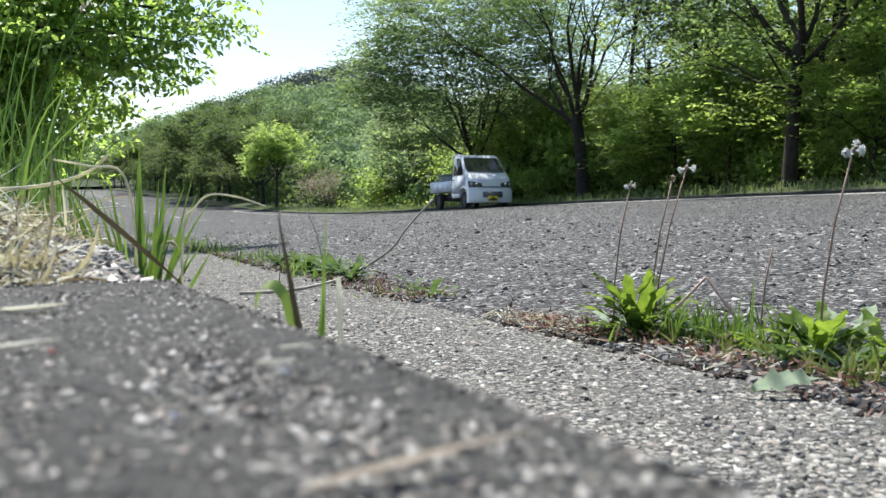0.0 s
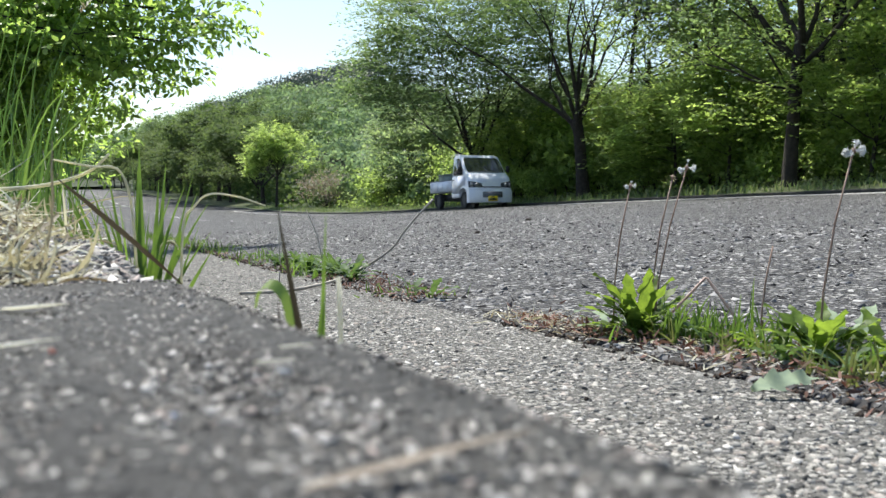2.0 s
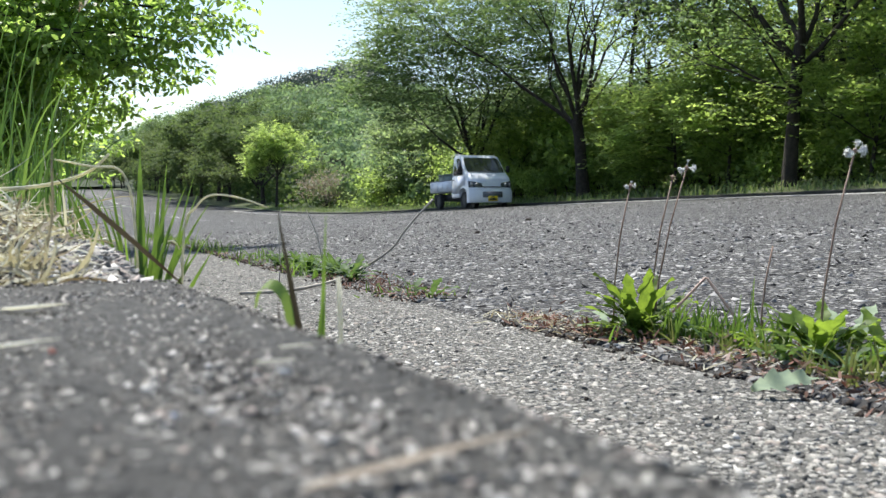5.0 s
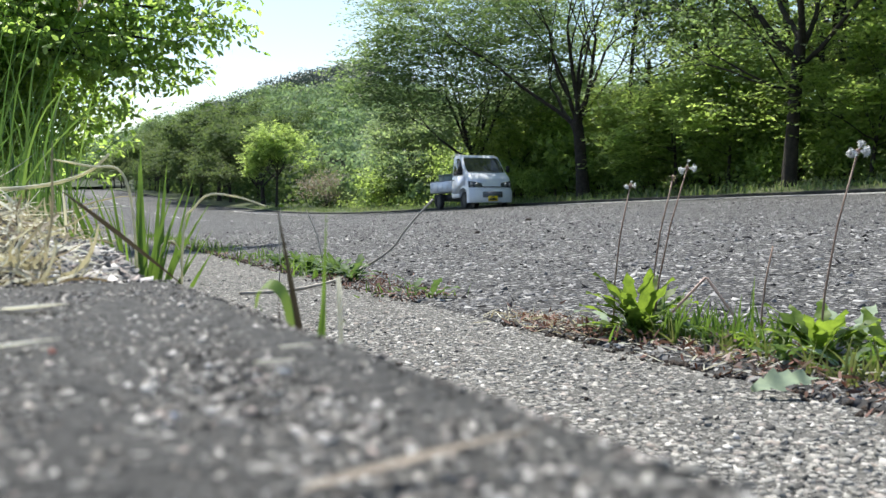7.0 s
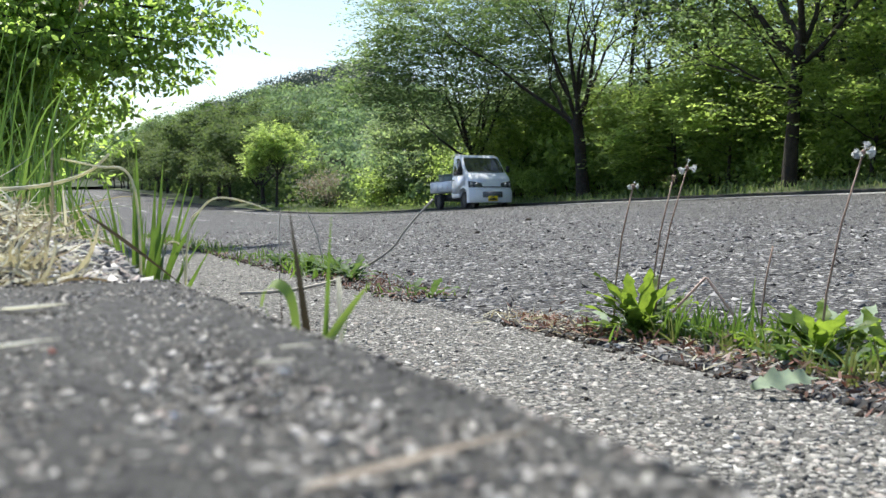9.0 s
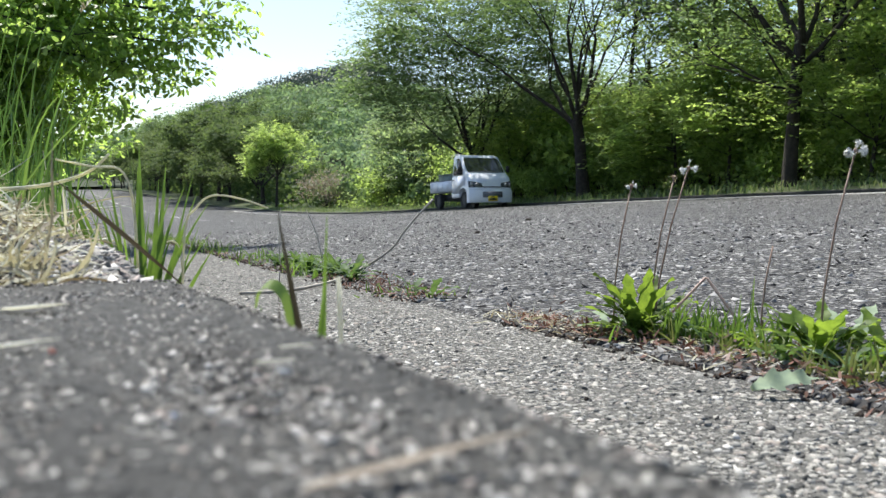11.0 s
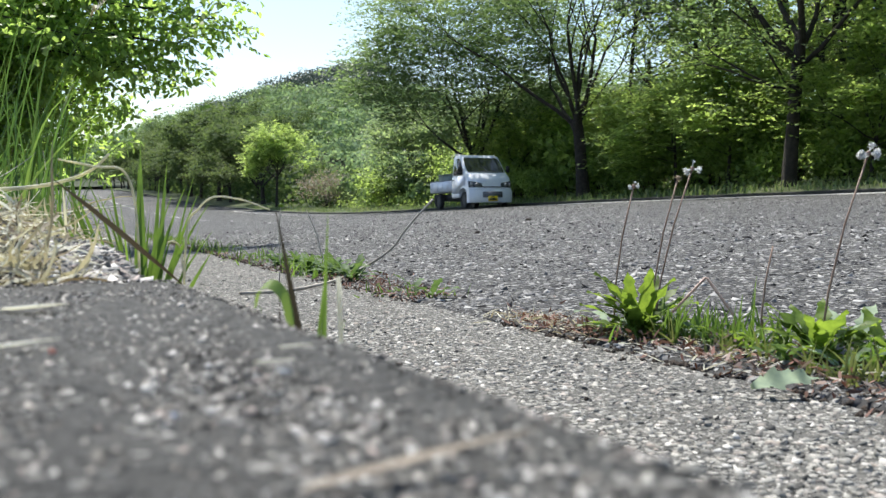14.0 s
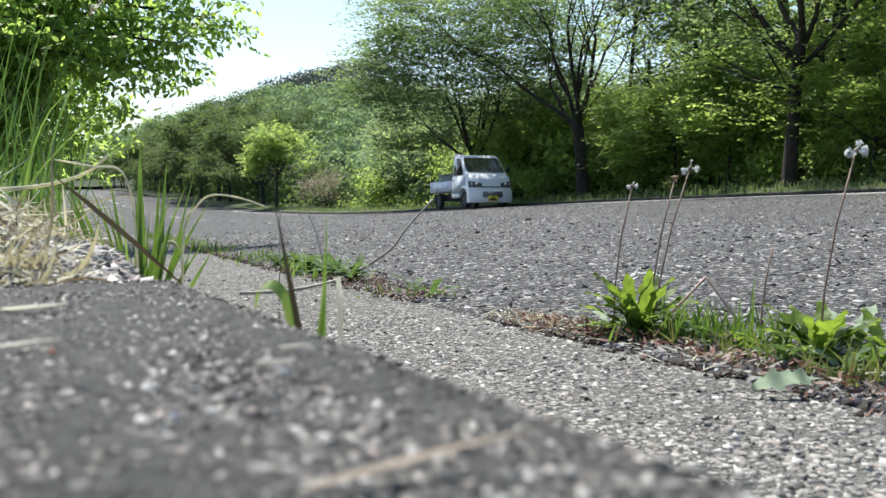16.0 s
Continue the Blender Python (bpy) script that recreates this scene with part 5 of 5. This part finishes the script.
for x, y, n, length in ((0.36, 1.40, 22, 0.09), (0.39, 1.36, 22, 0.08), (0.42, 1.33, 18, 0.085), (0.345, 1.48, 12, 0.09), (0.44, 1.28, 16, 0.08), (0.29, 1.43, 14, 0.08), (0.5, 1.14, 16, 0.07), (0.55, 1.1, 12, 0.07)):
    tuft("grass_tuft", at_level(x, y), random_blades(rg, int(n * 1.6), 30, 50, length * 0.85, 0.0052, 0.022), "small green grass tuft in the gutter seam", BLADE, group="grass tufts in the seam")
for k, (x, y) in enumerate(((0.355, 1.4), (0.385, 1.34), (0.41, 1.29), (0.44, 1.24), (0.425, 1.17), (0.52, 1.13), (0.26, 1.5), (0.47, 1.1))):
    mat = (WEED, WEED_COOL, WEED)[k % 3]
    dandelion(at_level(x, y), [(53 * j + 31 * k, 30 + 9 * (j % 4), -40, 0.05 + 0.008 * (j % 3), 0.018, 1 if j == 5 else 0) for j in range(7)], [], "small leafy weed in the gutter seam", 40 + k, 0, mat)
DRY_BLADE = leafy("withered_grass_blade", [(0.16, 0.15, 0.06), (0.3, 0.26, 0.14), (0.12, 0.16, 0.045), (0.22, 0.16, 0.1)], 0.35, 0.6, 0.25, 40, 0.3, blue=1.05)
for x, y, n in ((0.455, 1.045, 26), (0.475, 1.07, 22), (0.5, 1.05, 18), (0.43, 1.1, 14), (0.37, 1.27, 14), (0.33, 1.36, 16), (0.4, 1.2, 12)):
    tuft("withered_tuft", at_level(x, y), random_blades(rg, n, 62, 40, 0.062, 0.0042, 0.012), "withered yellowish grass tuft in the gutter seam", DRY_BLADE, group="withered tufts in the seam")
for k, (x, y, n) in enumerate(((0.355, 1.37, 3), (0.385, 1.33, 2), (0.41, 1.31, 3))):
    tuft("grass_tuft", at_level(x, y), random_blades(rg, n, 7, 15, 0.105, 0.0045, 0.012), "few taller grass blades in the gutter seam", BLADE, group="grass tufts in the seam", gain=1.5, gust="seed")
for s, d in ((2.55, 0.79), (2.7, 0.8), (2.85, 0.82), (3.0, 0.78), (3.2, 0.8), (3.45, 0.79), (2.05, 0.78), (1.98, 0.8)):
    dandelion(spot(s, d), [], [], "low rosette of toothed leaves in the gutter seam", int(s * 100), 20 if s > 2.3 else 4, WEED_COOL)
for x, y, az in ((0.5, 1.22, 75), (0.53, 1.21, 50), (0.52, 1.2, 100)):
    grey = thing("dandelion", at_level(x, y), "upright dusty grey-green dandelion leaf", "weed", "dandelions in the gutter seam")
    part("leaf", lobed_leaf(0.1, 0.042, 60, -50, 4, 16), WEED_PALE, grey, "pale dusty leaf").matrix_basis = pose(0, 0, 0.004, 0, 0, az)
# one broad dusty leaf lies flat towards the gutter
flat_leaf = thing("dandelion", at_level(0.402, 1.005), "broad pale dusty dandelion leaf lying on the gutter", "weed", "dandelions in the gutter seam")
pale_leaf = part("leaf", lobed_leaf(0.08, 0.05, 14, -45, 5, 60, 0.8, 0.6), WEED_PALE, flat_leaf, "pale dusty leaf")
pale_leaf.matrix_basis = Matrix.Translation((0, 0, 0.018)) @ pose(0, 0, 0, 0, 0, 193) @ pose(0, 0, 0, -34, 0, 0)
sway(pale_leaf, 4.0, 0.2, "stalk_left")
# broken pinkish stalk
PINK = plain("pinkish_dry_stalk", (0.42, 0.25, 0.19), (0.55, 0.4, 0.32), 40, 0.6)
tagged(part("broken_stalk", Shape().tube([at_level(0.33, 1.36) + Vector((0, 0, 0.05)), at_level(0.377, 1.36) + Vector((0, 0, 0.098)), at_level(0.38, 1.36) + Vector((0, 0, 0.096)), at_level(0.42, 1.36) + Vector((0, 0, 0.04)), at_level(0.425, 1.35)], [0.0018, 0.002, 0.0022, 0.0024, 0.002], 6), PINK), "pinkish dead stalk bent over among the weeds", "stalk")

# long dead stem leaning out of the seam
STEM = plain("grey_brown_dead_stem", (0.26, 0.23, 0.19), (0.48, 0.44, 0.38), 30, 0.8)
dead = [spot(2.3, 0.43, 0.006), spot(2.35, 0.56, 0.004), spot(2.5, 0.72, 0.012), Vector((-0.241, 2.75, -0.016)), Vector((-0.192, 2.75, 0.012)), Vector((-0.143, 2.75, 0.05)), Vector((-0.116, 2.75, 0.089)), Vector((-0.075, 2.75, 0.138)), Vector((-0.029, 2.75, 0.187))]
tagged(part("dead_stem", stem(dead, 0.0044, 0.003, 7, 3), STEM), "long dry plant stem lying across the gutter seam", "stem")
for foot, mid, tip, label in (((-0.559, 3.266, -0.059), (-0.564, 3.266, 0.054), (-0.557, 3.266, 0.163), "thin upright dry stalk with a small green bud"), ((-0.431, 3.411, -0.054), (-0.451, 3.411, 0.048), (-0.489, 3.411, 0.145), "thin upright dry stalk"), ((-0.401, 2.332, -0.06), (-0.402, 2.332, -0.02), (-0.403, 2.332, 0.013), "thin upright dry stalk")):
    st = part("dry_stalk", stem([(0, 0, 0), Vector(mid) - Vector(foot), Vector(tip) - Vector(foot)], 0.0024, 0.0016, 5), STEM)
    st.location = foot
    tagged(st, label, "stalk", "dry stalks")
    if "bud" in label:
        bud = part("bud", stones("bud", [Vector(tip) - Vector(foot)], 0.014, rg, 1.0, ICO, 0.05), WEED, st, "small green bud")


# grass tufts growing at the kerb's foot
TUFT_A = spot(1.22, 0.135) + Vector((-0.028, 0, 0))
blades = [(110, 2, 5, 0.295, 0.015, 0.0, 0.0), (60, 4, 5, 0.27, 0.011, 0.012, 0.004), (150, 7, 10, 0.26, 0.011, -0.01, 0.0), (100, 3, 6, 0.265, 0.013, -0.008, 0.006), (80, 5, 6, 0.25, 0.012, 0.007, 0.008), (130, 5, 6, 0.28, 0.011, 0.004, -0.006), (175, 17, 14, 0.26, 0.006, -0.015, 0.01), (178, 24, 10, 0.24, 0.005, -0.01, 0.0), (70, 6, 8, 0.24, 0.007, 0.010, 0.0), (15, 9, 8, 0.26, 0.006, 0.012, 0.006), (5, 14, 10, 0.2, 0.005, 0.014, 0.0)]
for k in range(26):
    left = k % 3 < 2
    blades.append((rg.normal(178, 14) if left else rg.normal(5, 14), rg.uniform(6, 26), rg.uniform(4, 22), rg.uniform(0.17, 0.265), rg.uniform(0.006, 0.0105), rg.normal() * 0.009 - 0.004, rg.normal() * 0.012))
for k in range(24):
    blades.append((rg.choice((95, 130, 150, 170, 190, 210, 240, 280, 100, 80)) + rg.uniform(-15, 15), rg.uniform(3, 20), rg.uniform(5, 35), rg.uniform(0.13, 0.24), rg.uniform(0.0035, 0.008), rg.normal() * 0.012 - 0.002, rg.normal() * 0.012))
grassy = tuft("grass_tuft", TUFT_A, blades, "upright green grass tuft at the kerb's foot", BLADE, gain=2.2)
low = part("blade", Shape().blade((0, 0, 0), 20, 22, 5, 0.135, 0.007, 6, 0.3), BLADE, grassy)
low.location = Vector((-0.29, 0.945, -0.02)) - TUFT_A
dark = part("blade", Shape().blade((0, 0, 0), 182, 48, 4, 0.165, 0.0095, 8, 0.3, 65), PURPLE, grassy, "dark blade leaning far over")
dark.location = Vector((-0.256, 0.93, 0.112)) - TUFT_A
for pts, r in (([Vector(q) - TUFT_A for q in ((-0.272, 0.98, 0.03), (-0.268, 0.98, 0.161), (-0.256, 0.98, 0.187), (-0.240, 0.98, 0.2), (-0.212, 0.98, 0.1977), (-0.182, 0.98, 0.188))], 0.0015), ([(0.02, 0.0, 0.0), (0.022, 0, 0.14), (0.03, 0, 0.165), (0.045, 0, 0.16), (0.05, 0, 0.12)], 0.0014), ([Vector(q) - TUFT_A for q in ((-0.315, 0.98, 0.0), (-0.318, 0.98, 0.16), (-0.33, 0.98, 0.222), (-0.362, 0.98, 0.229), (-0.4, 0.98, 0.236))], 0.0018)):
    straw = part("straw", stem(pts, r, r * 0.5), PALE_STRAW, grassy, "pale arching straw")
    sway(straw, 1.9, r * 200, "arch")

long_straw = part("straw", stem([(-0.53, 1.1, 0.205), (-0.474, 1.1, 0.209), (-0.434, 1.1, 0.217), (-0.405, 1.1, 0.229), (-0.385, 1.1, 0.247)], 0.0026, 0.0014, 6), PALE_STRAW)
tagged(long_straw, "long pale straw lying over the dry grass", "straw", "loose straws")

TUFT_B = spot(0.555, 0.14)
clump = thing("grass_tuft", TUFT_B, "a few thin blades standing at the kerb's foot", "grass")
for mat, az, lean, curl, length, width, ox, oy, gain, gust in ((PURPLE, 180, 8, 3, 0.208, 0.0085, 0.018, 0.0, 3.3, "purple"), (BLADE, 20, 1, 2, 0.203, 0.0056, 0.010, 0.0, 0.8, "kerb_foot"), (BLADE, 0, 4, 3, 0.165, 0.0052, 0.0, 0.004, 2.0, "purple"), (LITTER, 180, 1, 1, 0.16, 0.0035, -0.012, 0.01, 0.6, "kerb_foot"),
                                                        (BLADE, 170, 6, 10, 0.15, 0.0055, -0.002, -0.004, 2.0, "purple"), (BLADE, 10, 5, 10, 0.14, 0.004, 0.006, 0.006, 1.0, "kerb_foot")):
    b = part("blade", Shape().blade((0, 0, 0), az, lean, curl, length, width, 8, 0.3, 70), mat, clump)
    b.location = (ox, oy, -0.003)
    sway(b, gain, ox * 90, gust)
PALE_STICK = leafy("pale_dry_stick", [(0.5, 0.48, 0.43), (0.56, 0.54, 0.48)], 0.7, 0.6, 0.3)
pale = part("straw", stem([(0, 0, 0), (0.001, 0, 0.09), (-0.001, 0, 0.162)], 0.0018, 0.0015), PALE_STICK, clump, "pale upright straw")
pale.location = (0.0235, 0.0, 0)
LIME = leafy("lime_blade", [(0.2, 0.28, 0.06), (0.24, 0.33, 0.08)], 0.4, blue=1.05)
loop = bent([Vector(q) - TUFT_B - Vector((0.006, 0, 0)) for q in ((-0.0812, 0.5500, 0.1028), (-0.0826, 0.5500, 0.1244), (-0.0855, 0.5500, 0.1393), (-0.0900, 0.5500, 0.1462), (-0.0959, 0.5500, 0.1482), (-0.1009, 0.5500, 0.1436), (-0.1029, 0.5500, 0.1343))], 4)
b = part("blade", Shape().ribbon(loop, [0.008] * (len(loop) - 8) + [0.008 - 0.0008 * k for k in range(8)], (0.35, 0.6, 0.5)), LIME, clump, "curled lime-green blade")
sway(b, 2.0, 0.9, "purple")
GUST = part("blade", Shape().blade((0, 0, 0), 0, 0, 10, 0.066, 0.0068, 8, 0.3, 75), LIME, clump, "green blade that the gusts lift above the kerb")
GUST.location = Vector((-0.063, 0.52, 0.12)) - TUFT_B
part("blade", Shape().blade((0, 0, 0), 0, 14, 6, 0.1, 0.007, 6, 0.3), BLADE, clump).location = (0.008, -0.03, 0)

# crumbled concrete and pebbles beyond the end of the bare kerb stone
rub = []
for k in range(2600):
    s, d = rg.uniform(0.745, 1.3), (rg.uniform(-0.01, 0.1) if k % 4 else rg.uniform(0.06, 0.122))
    rub.append(heap(s, d, rg.uniform(-0.003, 0.005)))
big = [heap(rg.uniform(0.76, 0.95), rg.uniform(0.0, 0.105), 0.003) for _ in range(80)]
tagged(part("rubble", stones("rubble", big, 0.02, rg, 0.3, OCTA, 0.25), STONES_WHITE), "larger pale chips of broken concrete", "rubble", "", "stuff")
tagged(part("rubble", stones("rubble", rub, 0.0125, rg, 0.35, OCTA, 0.2), STONES_WHITE), "pale crumbled concrete and pebbles on the kerb", "rubble", "", "stuff")


def bedded(name, n, s0, s1, d0, d1, size, sink, mat, label, power=1.0, sides=OCTA, squash=0.55, skew=0.0):
    places = []
    for _ in range(n):
        s = s0 * (s1 / s0) ** (rg.random() ** power)
        d = rg.uniform(d0, d1)
        q = spot(s, d, -sink * rg.uniform(0.2, 1.0))
        if skew:
            q.x, q.y = flat(s, d + math.tan(radians(skew)) * (0.565 - s))
        places.append(q)
    tagged(part(name, stones(name, places, size, rg, squash, sides), mat), label, "pebbles", "", "stuff")


bedded("pebbles", 13000, 0.38, 1.7, 0.12, SEAM, 0.0077, 0.0028, STONES_PALE, "pale pebbles showing in the worn gutter concrete", 0.9, ICO)
bedded("pebbles", 10000, 1.6, 6.0, 0.12, SEAM, 0.0098, 0.0035, STONES_PALE, "pale pebbles showing in the worn gutter concrete", 0.9)
bedded("road_stones", 36000, 0.5, 9.0, SEAM + 0.02, 3.8, 0.023, 0.0022, STONES_DARK, "grey stones showing in the worn asphalt", 0.85)
bedded("road_stones", 26000, 2.5, 20.0, 2.6, 10.0, 0.034, 0.010, STONES_DARK, "grey stones showing in the worn asphalt", 0.85)
bedded("kerb_pebbles", 13000, 0.1, 0.76, -0.085, 0.096, 0.0034, 0.0016, STONES_KERB, "small pebbles showing in the kerb stone", 1.0, skew=KERB_SKEW)
bedded("kerb_pebbles", 1700, 0.1, 0.7, -0.085, 0.096, 0.0034, 0.0014, STONES_PALE, "pale pebbles showing in the kerb stone", 1.0, skew=KERB_SKEW)
bedded("kerb_pebbles", 260, 0.1, 0.5, -0.05, 0.096, 0.0042, 0.001, STONES_WHITE, "larger pale pebbles showing in the kerb stone", 1.0, skew=KERB_SKEW)
bedded("kerb_pebbles", 420, 0.09, 0.26, -0.07, 0.096, 0.0036, 0.0008, STONES_WHITE, "pale pebbles showing in the kerb stone", 1.0, skew=KERB_SKEW)
for s, d, r in ((0.857, 0.524, 0.0095), (7.2, 3.8, 0.05), (1.15, 0.42, 0.008), (5.2, 2.4, 0.03)):
    tagged(part("stone", stones("stone", [spot(s, d, r * 0.2)], r, rg, 0.7, ICO), SOIL), "small dark stone lying on the ground", "stone", "loose stones")
TAN = plain("tan_straw", (0.13, 0.1, 0.07), (0.21, 0.17, 0.125), 60, 0.7)
# The speck's glint is put into a pale blue colour.
GLINT = plain("pale_blue_glint", (0.4, 0.46, 0.6), (0.55, 0.6, 0.72), 100, 0.35)
RED = plain("red_bit", (0.2, 0.06, 0.04), (0.28, 0.09, 0.06), 100, 0.6)
tagged(part("glint_chip", stones("glint_chip", [spot(0.229, 0.027, 0.0025)], 0.003, rg, 0.8, ICO), GLINT), "tiny chip on the kerb, its glint put into pale blue", "stone")
tagged(part("red_scrap", stones("red_scrap", [spot(0.359, 0.001, 0.002)], 0.003, rg, 0.6, ICO), RED), "tiny red scrap lying on the kerb", "litter")
for s, d, az, length, width, mat, label in ((0.53, -0.022, 10, 0.034, 0.011, PALE_STRAW, "pale dead leaf lying on the kerb"), (0.375, -0.02, 30, 0.025, 0.006, PALE_STRAW, "pale dead leaf lying on the kerb"), (0.157, 0.040, 36, 0.055, 0.0042, TAN, "brown dry straw lying on the kerb"), (0.30, 0.06, 0, 0.014, 0.003, PALE_STRAW, "short pale straw bit on the kerb"), (0.33, 0.075, 10, 0.013, 0.003, PALE_STRAW, "short pale straw bit on the kerb")):
    tagged(part("straw", Shape().blade((0, 0, 0), az, 86, 6, length, width, 5), mat), label, "straw", "loose straws").location = spot(s, d, 0.003)


spike = thing("grass_spike", spot(1.75, -0.04), "pale grass seed spike on a thin leaning stalk", "grass")
base = Shape().tube([(0, 0, 0), (0.03, 0, 0.2), (0.085, 0, 0.34), (0.11, 0, 0.385)], [0.0018, 0.0016, 0.0013, 0.0012], 6)
culm = part("stalk", base, BLADE, spike)
ear = Shape()
for k in range(60):
    t = k / 59
    p = Vector((0.11 + 0.07 * t, 0, 0.385 + 0.085 * t - 0.012 * t * t))
    ear.blade(p, rg.uniform(0, 360), 40, 15, 0.014 * (1.1 - 0.6 * t), 0.003, 3)
part("seed_ear", ear, STRAW, culm, "pale dry seed ear")
sway(culm, 2.5, 0.3, "verge")


def left_tree():
    """A small tree on the near verge whose boughs hang over the gutter."""
    rng = np.random.default_rng(17)
    foot = spot(10.0, -2.7)
    eye = Vector(EYE)
    root = thing("roadside_tree", eye.lerp(foot, 0.56), "leafy green tree overhanging the near verge", "tree")
    root.scale = (0.56, 0.56, 0.56)
    sh = Shape()
    sh.tube([(0, 0, -0.2), (0.03, 0, 0.8), (0.1, 0.05, 1.8), (0.2, 0.05, 3.0), (0.3, 0.1, 4.2)], [0.17, 0.14, 0.12, 0.09, 0.06], 9, cap=False)
    part("trunk", sh, BARK, root, "dark trunk")
    inv = Vector(foot)
    ends = [(-2.22, 10.54, 2.42), (-2.45, 10.20, 2.08), (-2.66, 9.86, 1.74), (-2.93, 9.86, 1.48), (-3.13, 9.35, 1.49), (-3.90, 11.22, 1.21), (-4.01, 11.22, 0.98), (-4.41, 11.56, 0.77), (-4.98, 12.75, 0.59), (-3.78, 9.35, 1.05), (-3.35, 8.84, 1.68), (-3.10, 9.52, 2.07), (-2.72, 10.20, 2.44), (-3.77, 8.84, 1.42), (-4.09, 9.18, 0.99), (-4.31, 10.20, 0.71), (-3.82, 8.50, 1.77), (-3.30, 9.18, 2.27), (-4.19, 10.54, 1.60), (-3.48, 10.88, 2.02), (-3.82, 10.20, 1.31), (-4.25, 9.86, 2.08), (-4.78, 10.88, 1.45), (-4.37, 10.71, 2.05)]
    while len(ends) < 34:
        x, y, z = rng.uniform(-6.0, -2.6), rng.uniform(10.3, 12.3), rng.uniform(0.7, 2.7)
        if x < (-2.75 - 1.05 * (2.5 - z)) * y / 11:
            ends.append((x, y, z))
    for k, (x, y, z) in enumerate(ends):
        tip = Vector((x, y, z)) - inv
        start = Vector((0.08, 0.03, min(4.0, max(0.5, tip.z * 0.75))))
        mid = start.lerp(tip, 0.55) + Vector((0, 0, 0.35))
        b = Shape()
        pts = [start.lerp(mid, t / 3) for t in range(3)] + [mid.lerp(tip, t / 4) for t in range(5)]
        b.tube([p - start for p in pts], [0.034 - 0.0038 * i for i in range(len(pts))], 5, cap=False)
        centres = []
        for j in range(72):
            t = rng.uniform(0.25, 1.02)
            p = start.lerp(mid, t / 0.55) if t < 0.55 else mid.lerp(tip, (t - 0.55) / 0.45)
            q = p - start + Vector(rng.normal(size=3)) * 0.18
            if j % 3 == 0:
                b.tube([p - start, (p - start + q) / 2 + Vector((0, 0, 0.02)), q], [0.006, 0.004, 0.002], 4, cap=False)
            centres.append(q)
        limb = part("bough", b, BARK, root)
        limb.location = start
        part("foliage", leaves("foliage", centres, 32, 0.14, 0.078, rng, 0.45, 0.48, 0.6, 0.35, True, 8), LEAF_BUSH, limb)
        sway(limb, 0.6, 0.2 * k, "bough")


left_tree()
for big in (zelkova_a, zelkova_b, zelkova_c):
    for ob in big.children:
        if ob.name.startswith("crown"):
            sway(ob, 0.3, big.location.x, "bough")


def motions():
    """The wind: small tips about each plant part's foot."""
    times = [0.5 * k for k in range(33)]
    for ob, gain, phase, gust in SWAYED:
        at, turn = Matrix.Translation(ob.location), ob.rotation_euler.to_matrix().to_4x4()
        rows = []
        for t, p in zip(times, GUSTS[gust]):
            j = 0.1 * math.sin(7 * phase + 2.3 * t) * (0.15 + abs(p))
            rows.append((t, at @ pose(0, 0, 0, 0.4 * gain * j, gain * (p + j), 0) @ turn))
        walk(ob, rows)
    # the dark blade swings away and dips: seconds, turn, dip
    at = Matrix.Translation(dark.location)
    swing = ((0, 0, 0), (4.5, 0, 0), (6.5, -5, 3), (7.0, -14, 6), (7.5, -30, 6), (7.7, -25, 4), (8.0, -35, 5), (8.3, -15, -1), (8.5, -23, -5), (8.7, -24, 6), (9.0, -32, 15), (9.2, -38, 13), (9.8, -20, 5), (11.5, -5, 2), (12.0, -3, 2), (12.5, -12, 3), (13.0, -14, 6), (13.5, -18, -1), (14.0, 0, 1), (14.5, -4, -1), (15.0, -6, -2), (16.0, 0, 0))
    walk(dark, [(t, at @ pose(0, 0, 0, 0, 0, turn) @ pose(0, 0, 0, 0, -dip, 0)) for t, turn, dip in swing])
    # the blade that lies low behind the kerb until a gust lifts it: seconds, sideways shift, tilt from upright
    p = GUST.location.copy()
    rows = []
    for t, dx, dz, tilt in ((0, 0, -0.05, 84), (7.0, 0, -0.05, 84), (7.3, -0.01, -0.035, 60), (7.5, -0.012, -0.02, 37), (7.7, -0.003, -0.01, 47), (8.0, 0.0, -0.005, 42), (8.3, 0.013, 0.0, 57), (8.5, 0.018, -0.003, 58), (8.7, -0.012, -0.024, 25), (9.0, -0.014, -0.022, 32), (9.2, 0.006, -0.007, 63), (9.6, 0.01, -0.02, 72), (10.5, 0, -0.05, 84), (16, 0, -0.05, 84)):
        rows.append((t, pose(p.x + dx, p.y, p.z + dz, 0, tilt, 0)))
    walk(GUST, rows)


motions()
